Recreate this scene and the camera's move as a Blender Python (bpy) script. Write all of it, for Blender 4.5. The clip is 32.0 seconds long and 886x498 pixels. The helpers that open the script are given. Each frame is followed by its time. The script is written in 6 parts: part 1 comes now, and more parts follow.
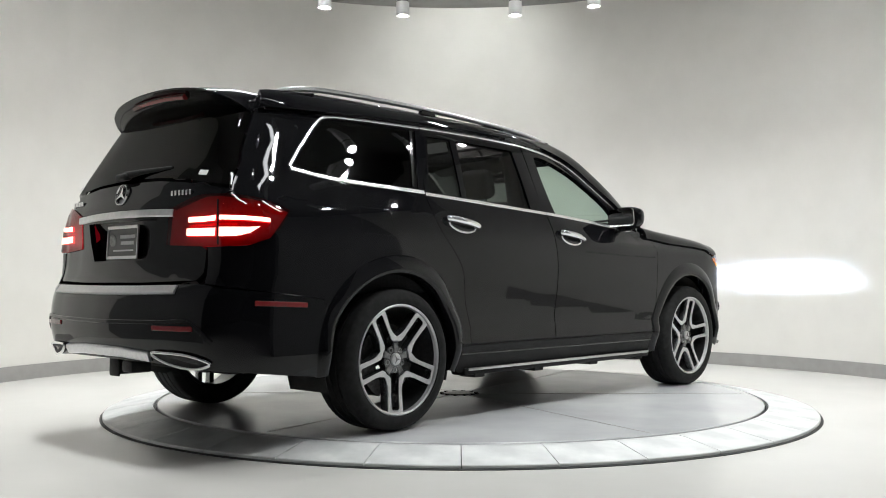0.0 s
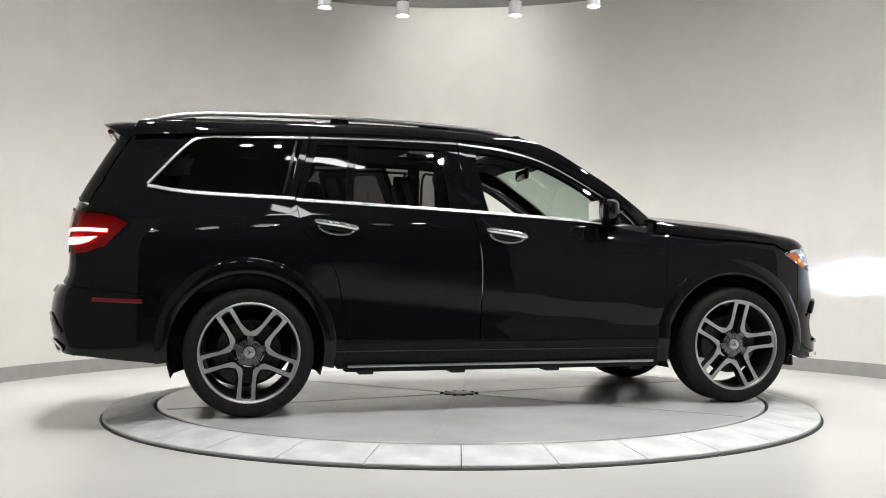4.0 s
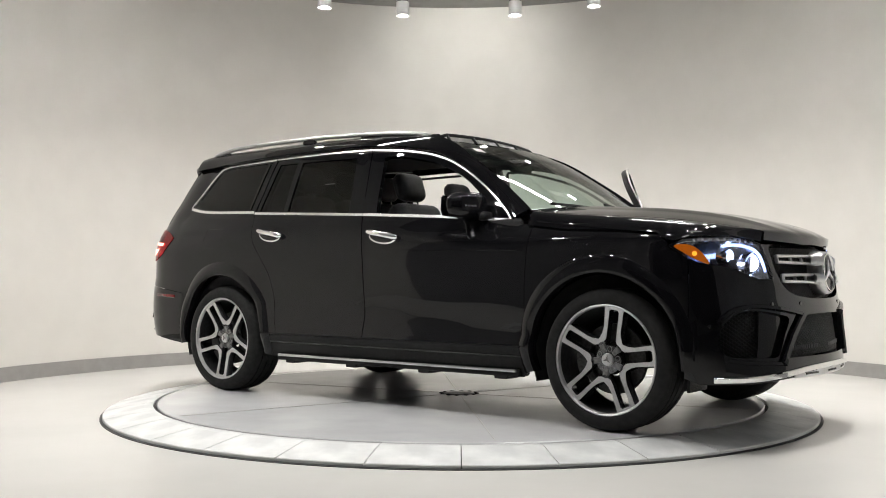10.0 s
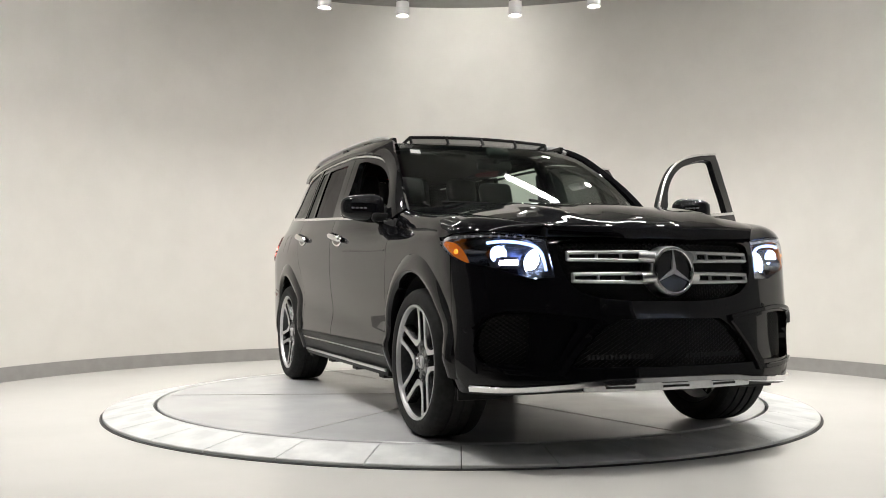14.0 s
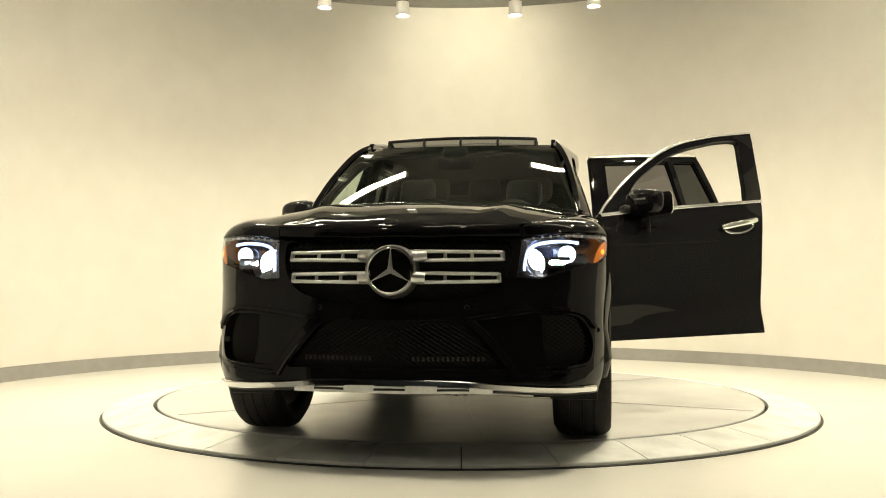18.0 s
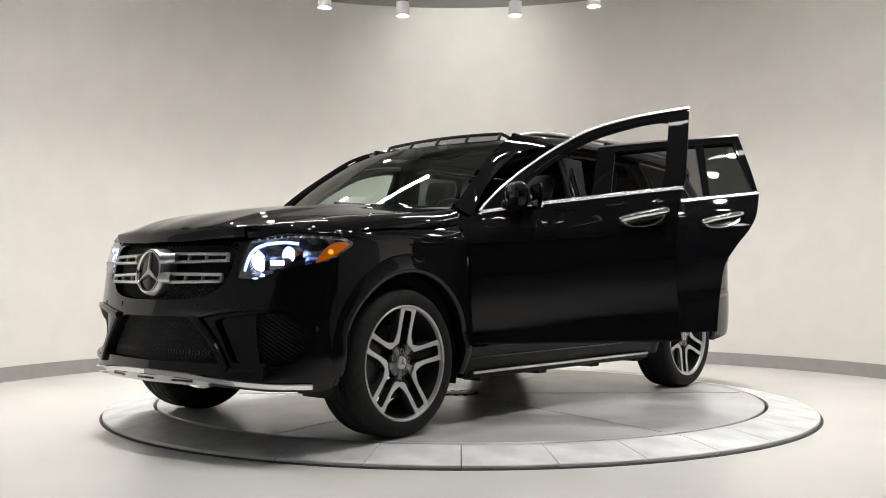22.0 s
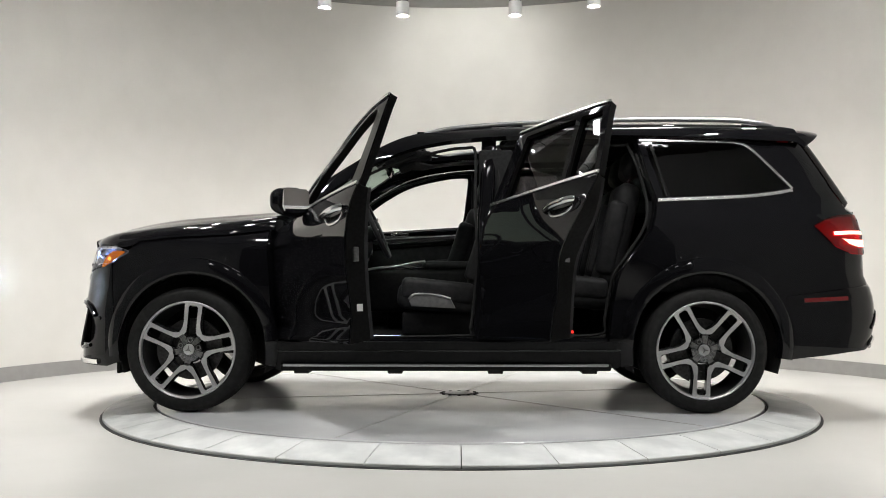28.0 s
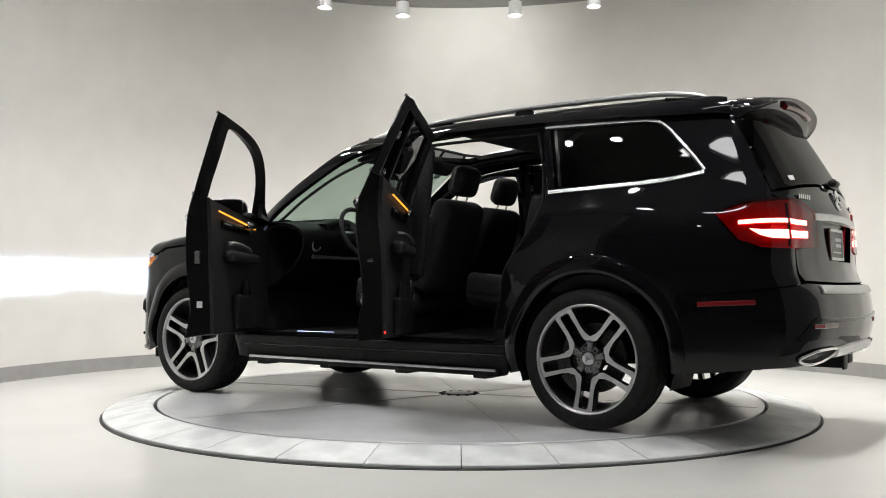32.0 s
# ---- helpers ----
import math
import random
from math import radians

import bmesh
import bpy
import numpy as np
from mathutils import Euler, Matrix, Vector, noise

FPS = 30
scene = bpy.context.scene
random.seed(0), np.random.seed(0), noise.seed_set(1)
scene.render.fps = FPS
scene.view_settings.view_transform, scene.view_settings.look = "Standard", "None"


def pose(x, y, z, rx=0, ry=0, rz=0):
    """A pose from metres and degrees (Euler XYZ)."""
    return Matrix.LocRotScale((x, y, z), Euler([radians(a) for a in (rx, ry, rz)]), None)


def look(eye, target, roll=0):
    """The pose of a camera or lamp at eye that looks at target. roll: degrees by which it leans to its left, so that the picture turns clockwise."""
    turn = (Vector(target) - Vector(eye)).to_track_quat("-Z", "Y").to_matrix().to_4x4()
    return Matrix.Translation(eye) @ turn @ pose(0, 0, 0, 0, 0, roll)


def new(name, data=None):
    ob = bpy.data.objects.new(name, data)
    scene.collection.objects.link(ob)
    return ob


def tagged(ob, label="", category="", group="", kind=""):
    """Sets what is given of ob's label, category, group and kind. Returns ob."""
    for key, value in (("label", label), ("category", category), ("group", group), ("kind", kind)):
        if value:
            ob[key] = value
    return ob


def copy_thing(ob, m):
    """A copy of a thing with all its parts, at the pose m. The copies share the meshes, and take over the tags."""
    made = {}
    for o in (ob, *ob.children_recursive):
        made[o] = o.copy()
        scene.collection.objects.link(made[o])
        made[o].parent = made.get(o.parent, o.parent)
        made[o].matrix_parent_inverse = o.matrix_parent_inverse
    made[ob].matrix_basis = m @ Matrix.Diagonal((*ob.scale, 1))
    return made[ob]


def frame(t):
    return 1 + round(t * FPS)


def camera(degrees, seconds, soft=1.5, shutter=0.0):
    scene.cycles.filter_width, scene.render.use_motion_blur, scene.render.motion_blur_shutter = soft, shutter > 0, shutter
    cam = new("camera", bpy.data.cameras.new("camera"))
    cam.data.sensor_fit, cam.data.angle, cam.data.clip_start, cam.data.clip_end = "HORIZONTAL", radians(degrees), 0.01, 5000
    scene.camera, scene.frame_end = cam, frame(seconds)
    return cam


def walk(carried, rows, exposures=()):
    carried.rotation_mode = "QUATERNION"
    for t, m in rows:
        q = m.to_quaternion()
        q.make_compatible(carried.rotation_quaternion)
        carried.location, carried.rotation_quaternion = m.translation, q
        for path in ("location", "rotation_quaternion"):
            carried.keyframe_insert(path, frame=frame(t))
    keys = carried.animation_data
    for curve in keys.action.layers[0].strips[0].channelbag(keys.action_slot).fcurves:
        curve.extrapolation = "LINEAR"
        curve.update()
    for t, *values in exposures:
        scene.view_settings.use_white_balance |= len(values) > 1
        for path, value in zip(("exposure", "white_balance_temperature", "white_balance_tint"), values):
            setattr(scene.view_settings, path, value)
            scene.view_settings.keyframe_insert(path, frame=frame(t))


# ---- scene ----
# floor at z = 0, the turntable's centre at x = y = 0
EYE = Vector((0.0, -6.619, 0.848))
YAW, PITCH = radians(0.974), radians(1.964)
VIEW = look(EYE, EYE + Vector((-math.sin(YAW), math.cos(YAW), math.tan(PITCH))))
cam = camera(50.3, 32.0, 1.0)
EXPO = [(0, 0.0, 6110, 10), (3, 0.0, 6230, 12), (6, 0.0, 6330, 13), (13, 0.0, 6430, 13), (14.5, 0.0, 6570, 12), (16.5, 0.24, 7720, 5), (17, 0.27, 8020, 4), (18, 0.32, 8820, 3), (19, 0.12, 7720, 13), (20, 0.05, 7120, 14),
        (21.5, 0.0, 6480, 14), (28, 0.0, 6340, 12), (32, 0.0, 6290, 12)]
walk(cam, [(0, VIEW), (32, VIEW)], EXPO)

# ---- light ----
world = bpy.data.worlds.new("world")
scene.world = world
world.use_nodes = True
world.node_tree.nodes["Background"].inputs[0].default_value = (0.75, 0.8, 0.85, 1)
world.node_tree.nodes["Background"].inputs[1].default_value = 0.02

LAMP_R, LAMP_Z = 2.44, 3.40
LAMP_TONE = (0.975, 0.97, 0.905)
LAMP_ANGLES = [77.2, 102.8, 59.1, 120.9, 38, 142, 17, 163, -4, 184, -25, 205, -46, 226, -67, 247]


def spot(name, m, watts, size, blend=0.6, radius=0.05, tone=(1.0, 0.93, 0.84)):
    d = bpy.data.lights.new(name, "SPOT")
    d.energy, d.spot_size, d.spot_blend, d.shadow_soft_size, d.color = watts, radians(size), blend, radius, tone
    ob = new(name, d)
    ob.matrix_world = m
    return ob


for a in LAMP_ANGLES:
    x, y = LAMP_R * math.cos(radians(a)), LAMP_R * math.sin(radians(a))
    spot("spot_lamp_light", look((x, y, LAMP_Z - 0.01), (x * 1.02, y * 1.02, 0)), 90 if 10 < a < 170 else 105, 125, 1.0, tone=LAMP_TONE)
# added fill lamps under the hall ceiling, out of view, that brighten the stage wall
FILL_X = (-1.9, -1.14, -0.38, 0.38, 1.14, 1.9)
for x in FILL_X:
    spot("hall_flood_light", look((x, -4.55, 3.78), (x * 1.2, 4.0, 2.9)), 42, 80, 1.0, 0.15, (0.975, 0.97, 0.92))
# added lamp with no fixture, lifts the brightness of the wall's top centre
spot("wall_wash_light", look((0.12, 2.75, 3.9), (0.12, 4.1, 3.2)), 52, 120, 1.0, 0.06, LAMP_TONE)


# ---- materials ----
def nodes_of(name):
    m = bpy.data.materials.new(name)
    m.use_nodes = True
    return m, m.node_tree, m.node_tree.nodes["Principled BSDF"]


def noise_mix(nt, lo, hi, scale, detail=4, source="Object", stretch=(1, 1, 1), lo_p=0.35, hi_p=0.65):
    tc = nt.nodes.new("ShaderNodeTexCoord")
    mp = nt.nodes.new("ShaderNodeMapping")
    mp.inputs["Scale"].default_value = stretch
    nz = nt.nodes.new("ShaderNodeTexNoise")
    nz.inputs["Scale"].default_value, nz.inputs["Detail"].default_value = scale, detail
    rp = nt.nodes.new("ShaderNodeValToRGB")
    rp.color_ramp.elements[0].position, rp.color_ramp.elements[1].position = lo_p, hi_p
    rp.color_ramp.elements[0].color, rp.color_ramp.elements[1].color = (*lo, 1), (*hi, 1)
    nt.links.new(tc.outputs[source], mp.inputs[0])
    nt.links.new(mp.outputs[0], nz.inputs["Vector"])
    nt.links.new(nz.outputs[0], rp.inputs[0])
    return rp, nz


def bump(nt, b, height, strength, distance):
    bp = nt.nodes.new("ShaderNodeBump")
    bp.inputs["Strength"].default_value, bp.inputs["Distance"].default_value = strength, distance
    nt.links.new(height, bp.inputs["Height"])
    nt.links.new(bp.outputs[0], b.inputs["Normal"])


def mat(name, lo, hi=None, rough=0.5, metal=0.0, scale=20.0, bumps=0.0, bump_scale=80.0, coat=0.0, rough2=None, spec=0.5, stretch=(1, 1, 1)):
    m, nt, b = nodes_of(name)
    hi = hi or lo
    rp, nz = noise_mix(nt, lo, hi, scale, stretch=stretch)
    nt.links.new(rp.outputs[0], b.inputs["Base Color"])
    b.inputs["Metallic"].default_value, b.inputs["Roughness"].default_value = metal, rough
    b.inputs["Specular IOR Level"].default_value = spec
    b.inputs["Coat IOR"].default_value = 1.37
    b.inputs["Coat Weight"].default_value, b.inputs["Coat Roughness"].default_value = coat, 0.03
    if rough2 is not None:
        rr, _ = noise_mix(nt, (rough,) * 3, (rough2,) * 3, scale * 0.37, stretch=stretch)
        nt.links.new(rr.outputs[0], b.inputs["Roughness"])
    if bumps:
        _, n2 = noise_mix(nt, lo, hi, bump_scale, detail=2, stretch=stretch)
        bump(nt, b, n2.outputs[0], bumps, 0.01)
    return m


def glow(name, color, strength):
    m, nt, b = nodes_of(name)
    b.inputs["Base Color"].default_value = (*color, 1)
    b.inputs["Roughness"].default_value = 0.2
    b.inputs["Emission Color"].default_value = (*color, 1)
    b.inputs["Emission Strength"].default_value = strength
    return m


def pane(name, tint, gloss=0.02, f0=0.055, top=1.0):
    """Thin glass: what is behind shows tinted, with a clear reflection that grows towards grazing angles."""
    m, nt, b = nodes_of(name)
    nt.nodes.remove(b)
    out = nt.nodes["Material Output"]
    tr, gl, lw, pw, ma, mx = (nt.nodes.new(k) for k in ("ShaderNodeBsdfTransparent", "ShaderNodeBsdfGlossy", "ShaderNodeLayerWeight", "ShaderNodeMath", "ShaderNodeMath", "ShaderNodeMixShader"))
    tr.inputs[0].default_value = (*tint, 1)
    gl.inputs["Roughness"].default_value = gloss
    lw.inputs[0].default_value = 0.5
    pw.operation, ma.operation = "POWER", "MULTIPLY_ADD"
    pw.inputs[1].default_value = 5.0
    ma.inputs[1].default_value, ma.inputs[2].default_value = top - f0, f0
    nt.links.new(lw.outputs["Facing"], pw.inputs[0])
    nt.links.new(pw.outputs[0], ma.inputs[0])
    nt.links.new(ma.outputs[0], mx.inputs[0])
    nt.links.new(tr.outputs[0], mx.inputs[1])
    nt.links.new(gl.outputs[0], mx.inputs[2])
    nt.links.new(mx.outputs[0], out.inputs[0])
    return m


WALL = mat("wall_paint", (0.72, 0.70, 0.66), (0.75, 0.73, 0.69), 0.75, scale=3, bumps=0.05, bump_scale=150)
# the off-white soffit's shade is put into this darker grey
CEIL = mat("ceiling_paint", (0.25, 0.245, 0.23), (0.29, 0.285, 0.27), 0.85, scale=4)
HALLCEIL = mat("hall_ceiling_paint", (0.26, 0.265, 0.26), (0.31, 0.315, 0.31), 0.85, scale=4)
# grey stands in for the pale wall's lack of light near the hall
HALLSHADE = mat("hall_wall_shade", (0.19, 0.19, 0.19), (0.23, 0.23, 0.23), 0.8, scale=3)
# near black in place of missing light, for the unseen hall walls
DARKROOM = mat("dark_hall_shade", (0.035, 0.035, 0.037), (0.045, 0.045, 0.045), 0.8, scale=4)
FLOOR = mat("polished_floor", (0.635, 0.625, 0.597), (0.665, 0.655, 0.627), 0.25, scale=1.3, rough2=0.27, bumps=0.015, bump_scale=6)
BASE = mat("baseboard_rubber", (0.30, 0.29, 0.28), (0.33, 0.32, 0.31), 0.5, scale=9)
DISC = mat("turntable_metal_paint", (0.52, 0.525, 0.535), (0.60, 0.605, 0.615), 0.16, scale=2.2, rough2=0.25, bumps=0.02, bump_scale=30)
TILE = mat("brushed_plate", (0.60, 0.61, 0.61), (0.78, 0.79, 0.785), 0.36, 0.08, scale=5, rough2=0.55, bumps=0.03, bump_scale=40)
GAP = mat("dark_gap", (0.015, 0.015, 0.015), (0.03, 0.03, 0.03), 0.7)
PAINT = mat("black_car_paint", (0.0045, 0.0045, 0.0055), (0.0055, 0.0055, 0.0065), 0.3, coat=1.0, scale=300, spec=0.0)
FRAME = mat("satin_black_frame", (0.004, 0.004, 0.004), (0.007, 0.007, 0.007), 0.40, scale=60, spec=0.05)
GLOSS = mat("gloss_black_trim", (0.004, 0.004, 0.004), (0.006, 0.006, 0.006), 0.12, scale=60)
PLASTIC = mat("black_plastic", (0.007, 0.007, 0.0075), (0.012, 0.012, 0.012), 0.45, spec=0.15, scale=40, bumps=0.2, bump_scale=400)
UNDER = mat("underbody", (0.014, 0.014, 0.014), (0.024, 0.024, 0.024), 0.8, scale=12, spec=0.2)
RUBBER = mat("tyre_rubber", (0.013, 0.013, 0.013), (0.020, 0.020, 0.020), 0.7, spec=0.15, scale=30, bumps=0.15, bump_scale=200)
TRIM = mat("bright_window_trim", (0.84, 0.84, 0.84), (0.88, 0.88, 0.88), 0.27, 1.0, scale=60)
CHROME = mat("chrome", (0.78, 0.78, 0.78), (0.82, 0.82, 0.82), 0.08, 1.0, scale=50)
SATIN = mat("satin_silver", (0.55, 0.55, 0.56), (0.62, 0.62, 0.63), 0.28, 1.0, scale=50)
ALLOY = mat("machined_alloy", (0.52, 0.52, 0.53), (0.59, 0.59, 0.60), 0.36, 0.85, scale=80, rough2=0.42)
SPOKEGREY = mat("dark_silver_lacquer", (0.13, 0.13, 0.135), (0.18, 0.18, 0.185), 0.26, 0.9, scale=60)
BRAKE = mat("dull_brake_steel", (0.03, 0.03, 0.03), (0.06, 0.06, 0.06), 0.45, 0.8, scale=60)
DARKALLOY = mat("dark_alloy_pocket", (0.05, 0.05, 0.052), (0.07, 0.07, 0.072), 0.30, 0.8, scale=60)
STEEL = mat("brake_steel", (0.14, 0.14, 0.14), (0.24, 0.24, 0.24), 0.4, 0.9, scale=60)
LEATHER = mat("black_leather", (0.016, 0.016, 0.017), (0.024, 0.024, 0.025), 0.5, spec=0.15, scale=30, bumps=0.25, bump_scale=260)
CLOTH = mat("headliner_cloth", (0.018, 0.018, 0.019), (0.026, 0.026, 0.027), 0.9, spec=0.1, scale=60, bumps=0.2, bump_scale=500)
GREYTRIM = mat("grey_seat_trim", (0.10, 0.10, 0.10), (0.14, 0.14, 0.14), 0.4, scale=40)
CLEAR = pane("clear_glass", (0.50, 0.62, 0.55), f0=0.11)
PRIVACY = pane("privacy_glass", (0.06, 0.065, 0.065), top=0.5)
DOORGLASS = pane("tinted_door_glass", (0.21, 0.205, 0.21), top=0.5)
LENS = pane("clear_lens", (0.92, 0.93, 0.95))
REDLENS = pane("red_lens", (0.42, 0.008, 0.012))
REDSOLID = mat("red_reflector", (0.14, 0.003, 0.006), (0.19, 0.005, 0.008), 0.25, scale=200, coat=0.6)
REDGLOW = glow("tail_light_glow", (1.0, 0.03, 0.02), 2.0)
TAILBAR = glow("tail_light_bar", (1.0, 0.42, 0.33), 3.2)
AMBER = glow("amber_side_light", (0.62, 0.15, 0.008), 0.19)
AMBERBULB = glow("amber_bulb", (1.0, 0.36, 0.03), 1.4)
HEADGLOW = glow("headlamp_glow", (0.62, 0.75, 1.0), 90.0)
HEADBLUE = glow("headlamp_halo", (0.45, 0.60, 1.0), 2.2)
LAMPGLOW = glow("spot_lens_glow", (1.0, 0.96, 0.9), 90.0)
STRIPGLOW = glow("strip_diffuser_glow", (1.0, 0.98, 0.93), 85.0)
HALLSTRIP = glow("dimmed_strip_glow", (1.0, 0.98, 0.95), 20.0)
WHITEPLASTIC = mat("white_lamp_housing", (0.72, 0.72, 0.70), (0.76, 0.76, 0.74), 0.4, scale=20)


# ---- mesh helpers ----
def mesh_of(name, verts, faces, material, smooth=True, normals=None):
    me = bpy.data.meshes.new(name)
    me.from_pydata([tuple(v) for v in verts], [], [tuple(f) for f in faces])
    me.materials.append(material)
    if smooth:
        me.polygons.foreach_set("use_smooth", [True] * len(me.polygons))
    me.update()
    if normals is not None:
        me.normals_split_custom_set_from_vertices([tuple(n) for n in normals])
    return me


def part_mesh(name, me, parent=None, label=""):
    ob = new(name, me)
    if parent is not None:
        ob.parent = parent
    if label:
        ob["label"] = label
    return ob


def part(name, bm, material, parent=None, label="", smooth=None):
    """Links a bmesh as one mesh object under a thing or under a part. smooth: the angle in degrees."""
    me = bpy.data.meshes.new(name)
    bmesh.ops.recalc_face_normals(bm, faces=bm.faces)
    if smooth:
        for f in bm.faces:
            f.smooth = True
        lim = radians(smooth)
        for e in bm.edges:
            e.smooth = len(e.link_faces) == 2 and e.calc_face_angle(0) < lim
    bm.to_mesh(me)
    bm.free()
    me.materials.append(material)
    return part_mesh(name, me, parent, label)


def catmull(pts, n=6, closed=False):
    """A smooth curve through the points (tuples of any length)."""
    P = [np.array(p, float) for p in pts]
    k = len(P)
    out = []
    for i in range(k if closed else k - 1):
        p1, p2 = P[i], P[(i + 1) % k]
        p0 = P[i - 1] if (i > 0 or closed) else 2 * p1 - p2
        p3 = P[(i + 2) % k] if (i + 2 < k or closed) else 2 * p2 - p1
        for j in range(n):
            t = j / n
            out.append(0.5 * (2 * p1 + (p2 - p0) * t + (2 * p0 - 5 * p1 + 4 * p2 - p3) * t * t + (3 * p1 - p0 - 3 * p2 + p3) * t ** 3))
    if not closed:
        out.append(P[-1])
    return [tuple(p) for p in out]


def resample(pts, n):
    P = np.array(pts, float)
    d = np.concatenate([[0], np.cumsum(np.linalg.norm(np.diff(P, axis=0), axis=1))])
    q = np.linspace(0, d[-1], n)
    return [tuple(np.array([np.interp(v, d, P[:, i]) for i in range(P.shape[1])])) for v in q]


def line(pts, step=0.04):
    out = [tuple(pts[0])]
    for a, b in zip(pts, pts[1:]):
        k = max(1, math.ceil(math.dist(a, b) / step))
        out += [tuple(a[i] + (b[i] - a[i]) * j / k for i in range(len(a))) for j in range(1, k + 1)]
    return out


def arc(cx, cz, r, a0, a1, n=24):
    return [(cx + r * math.cos(radians(a0 + (a1 - a0) * i / n)), cz + r * math.sin(radians(a0 + (a1 - a0) * i / n))) for i in range(n + 1)]


def inside(p, loop):
    x, y = p
    c = False
    j = len(loop) - 1
    for i in range(len(loop)):
        (xi, yi), (xj, yj) = loop[i], loop[j]
        if (yi > y) != (yj > y) and x < (xj - xi) * (y - yi) / (yj - yi) + xi:
            c = not c
        j = i
    return c


def tidy(loop):
    out = []
    for p in loop:
        if not out or math.dist(p, out[-1]) > 1e-4:
            out.append((float(p[0]), float(p[1])))
    if math.dist(out[0], out[-1]) < 1e-4:
        out.pop()
    return out


def skin(name, loops, surface, material, parent, label="", thick=0.012, step=0.06, proud=0.0, move=None):
    """A panel: the area inside loops[0] and outside the other loops, laid on surface(u, v), with a rim that turns in."""
    loops = [tidy(l) for l in loops]
    pts, edges = [], []
    for l in loops:
        b = len(pts)
        pts += l
        edges += [(b + i, b + (i + 1) % len(l)) for i in range(len(l))]
    us, vs = [p[0] for p in loops[0]], [p[1] for p in loops[0]]
    nu, nv = int((max(us) - min(us)) / step) + 1, int((max(vs) - min(vs)) / step) + 1
    nb = np.array(pts)
    for i in range(nu):
        for j in range(nv):
            q = (min(us) + (i + 0.5 + 0.25 * (j % 2)) * step, min(vs) + (j + 0.5) * step)
            if inside(q, loops[0]) and not any(inside(q, l) for l in loops[1:]) and np.min(np.hypot(nb[:, 0] - q[0], nb[:, 1] - q[1])) > step * 0.4:
                pts.append(q)
    from mathutils.geometry import delaunay_2d_cdt
    vo, eo, fo, ov, oe, of = delaunay_2d_cdt([Vector(p) for p in pts], edges, [], 0, 1e-6)
    faces = []
    for f in fo:
        a, b, c = (vo[i] for i in f)
        m = ((a[0] + b[0] + c[0]) / 3, (a[1] + b[1] + c[1]) / 3)
        if inside(m, loops[0]) and not any(inside(m, l) for l in loops[1:]):
            if (b[0] - a[0]) * (c[1] - a[1]) - (b[1] - a[1]) * (c[0] - a[0]) < 0:
                f = f[::-1]
            faces.append(list(f))
    P, N = [], []
    e = 2e-3
    for v in vo:
        u, w = v[0], v[1]
        du = surface(u + e, w) - surface(u - e, w)
        dv = surface(u, w + e) - surface(u, w - e)
        n = du.cross(dv).normalized()
        P.append(surface(u, w) + n * proud)
        N.append(n)
    k = len(P)
    verts, norms, allf = list(P), list(N), list(faces)
    if thick:
        count = {}
        for f in faces:
            for a, b in zip(f, f[1:] + f[:1]):
                count[(a, b)] = 1
        rim = [(a, b) for a, b in count if (b, a) not in count]
        verts += [p - n * thick for p, n in zip(P, N)]
        norms += [-n for n in N]
        allf += [[i + k for i in f[::-1]] for f in faces]
        for a, b in rim:
            t = (P[b] - P[a])
            out = t.cross((N[a] + N[b]) * 0.5)
            if out.length < 1e-9:
                continue
            out.normalize()
            i = len(verts)
            verts += [P[a], P[b], P[b] - N[b] * thick, P[a] - N[a] * thick]
            norms += [out] * 4
            allf.append([i, i + 3, i + 2, i + 1])
    if move is not None:
        r = move.to_3x3()
        verts = [move @ Vector(v) for v in verts]
        norms = [r @ Vector(n) for n in norms]
    return part_mesh(name, mesh_of(name, verts, allf, material, True, norms), parent, label)


def grid_skin(name, rows, material, parent, label="", thick=0.0, move=None, flip=False):
    """A sheet through rows of points (all of one length); with thickness, it is closed below."""
    nr, nc = len(rows), len(rows[0])
    V = [[Vector(p) for p in r] for r in rows]
    N = [[None] * nc for _ in range(nr)]
    for i in range(nr):
        for j in range(nc):
            du = V[min(i + 1, nr - 1)][j] - V[max(i - 1, 0)][j]
            dv = V[i][min(j + 1, nc - 1)] - V[i][max(j - 1, 0)]
            n = du.cross(dv)
            n = n.normalized() if n.length > 1e-12 else Vector((0, 0, 1))
            N[i][j] = -n if flip else n
    verts = [p for r in V for p in r]
    norms = [n for r in N for n in r]
    faces = []
    for i in range(nr - 1):
        for j in range(nc - 1):
            f = [i * nc + j, (i + 1) * nc + j, (i + 1) * nc + j + 1, i * nc + j + 1]
            faces.append(f[::-1] if flip else f)
    if thick:
        k = len(verts)
        verts = verts + [p - n * thick for p, n in zip(verts, norms)]
        norms = norms + [-n for n in norms]
        faces += [[i + k for i in f[::-1]] for f in faces[:]]
        ring = [j for j in range(nc)] + [i * nc + nc - 1 for i in range(1, nr)] + [(nr - 1) * nc + j for j in range(nc - 2, -1, -1)] + [i * nc for i in range(nr - 2, 0, -1)]
        for a, b in zip(ring, ring[1:] + ring[:1]):
            i = len(verts)
            q = [verts[a], verts[b], verts[b + k], verts[a + k]]
            n = (q[1] - q[0]).cross(q[3] - q[0])
            n = n.normalized() if n.length > 1e-12 else Vector((0, 0, 1))
            verts += q
            norms += [n] * 4
            faces.append([i, i + 1, i + 2, i + 3])
    if move is not None:
        r3 = move.to_3x3()
        verts, norms = [move @ v for v in verts], [r3 @ n for n in norms]
    return part_mesh(name, mesh_of(name, verts, faces, material, True, norms), parent, label)


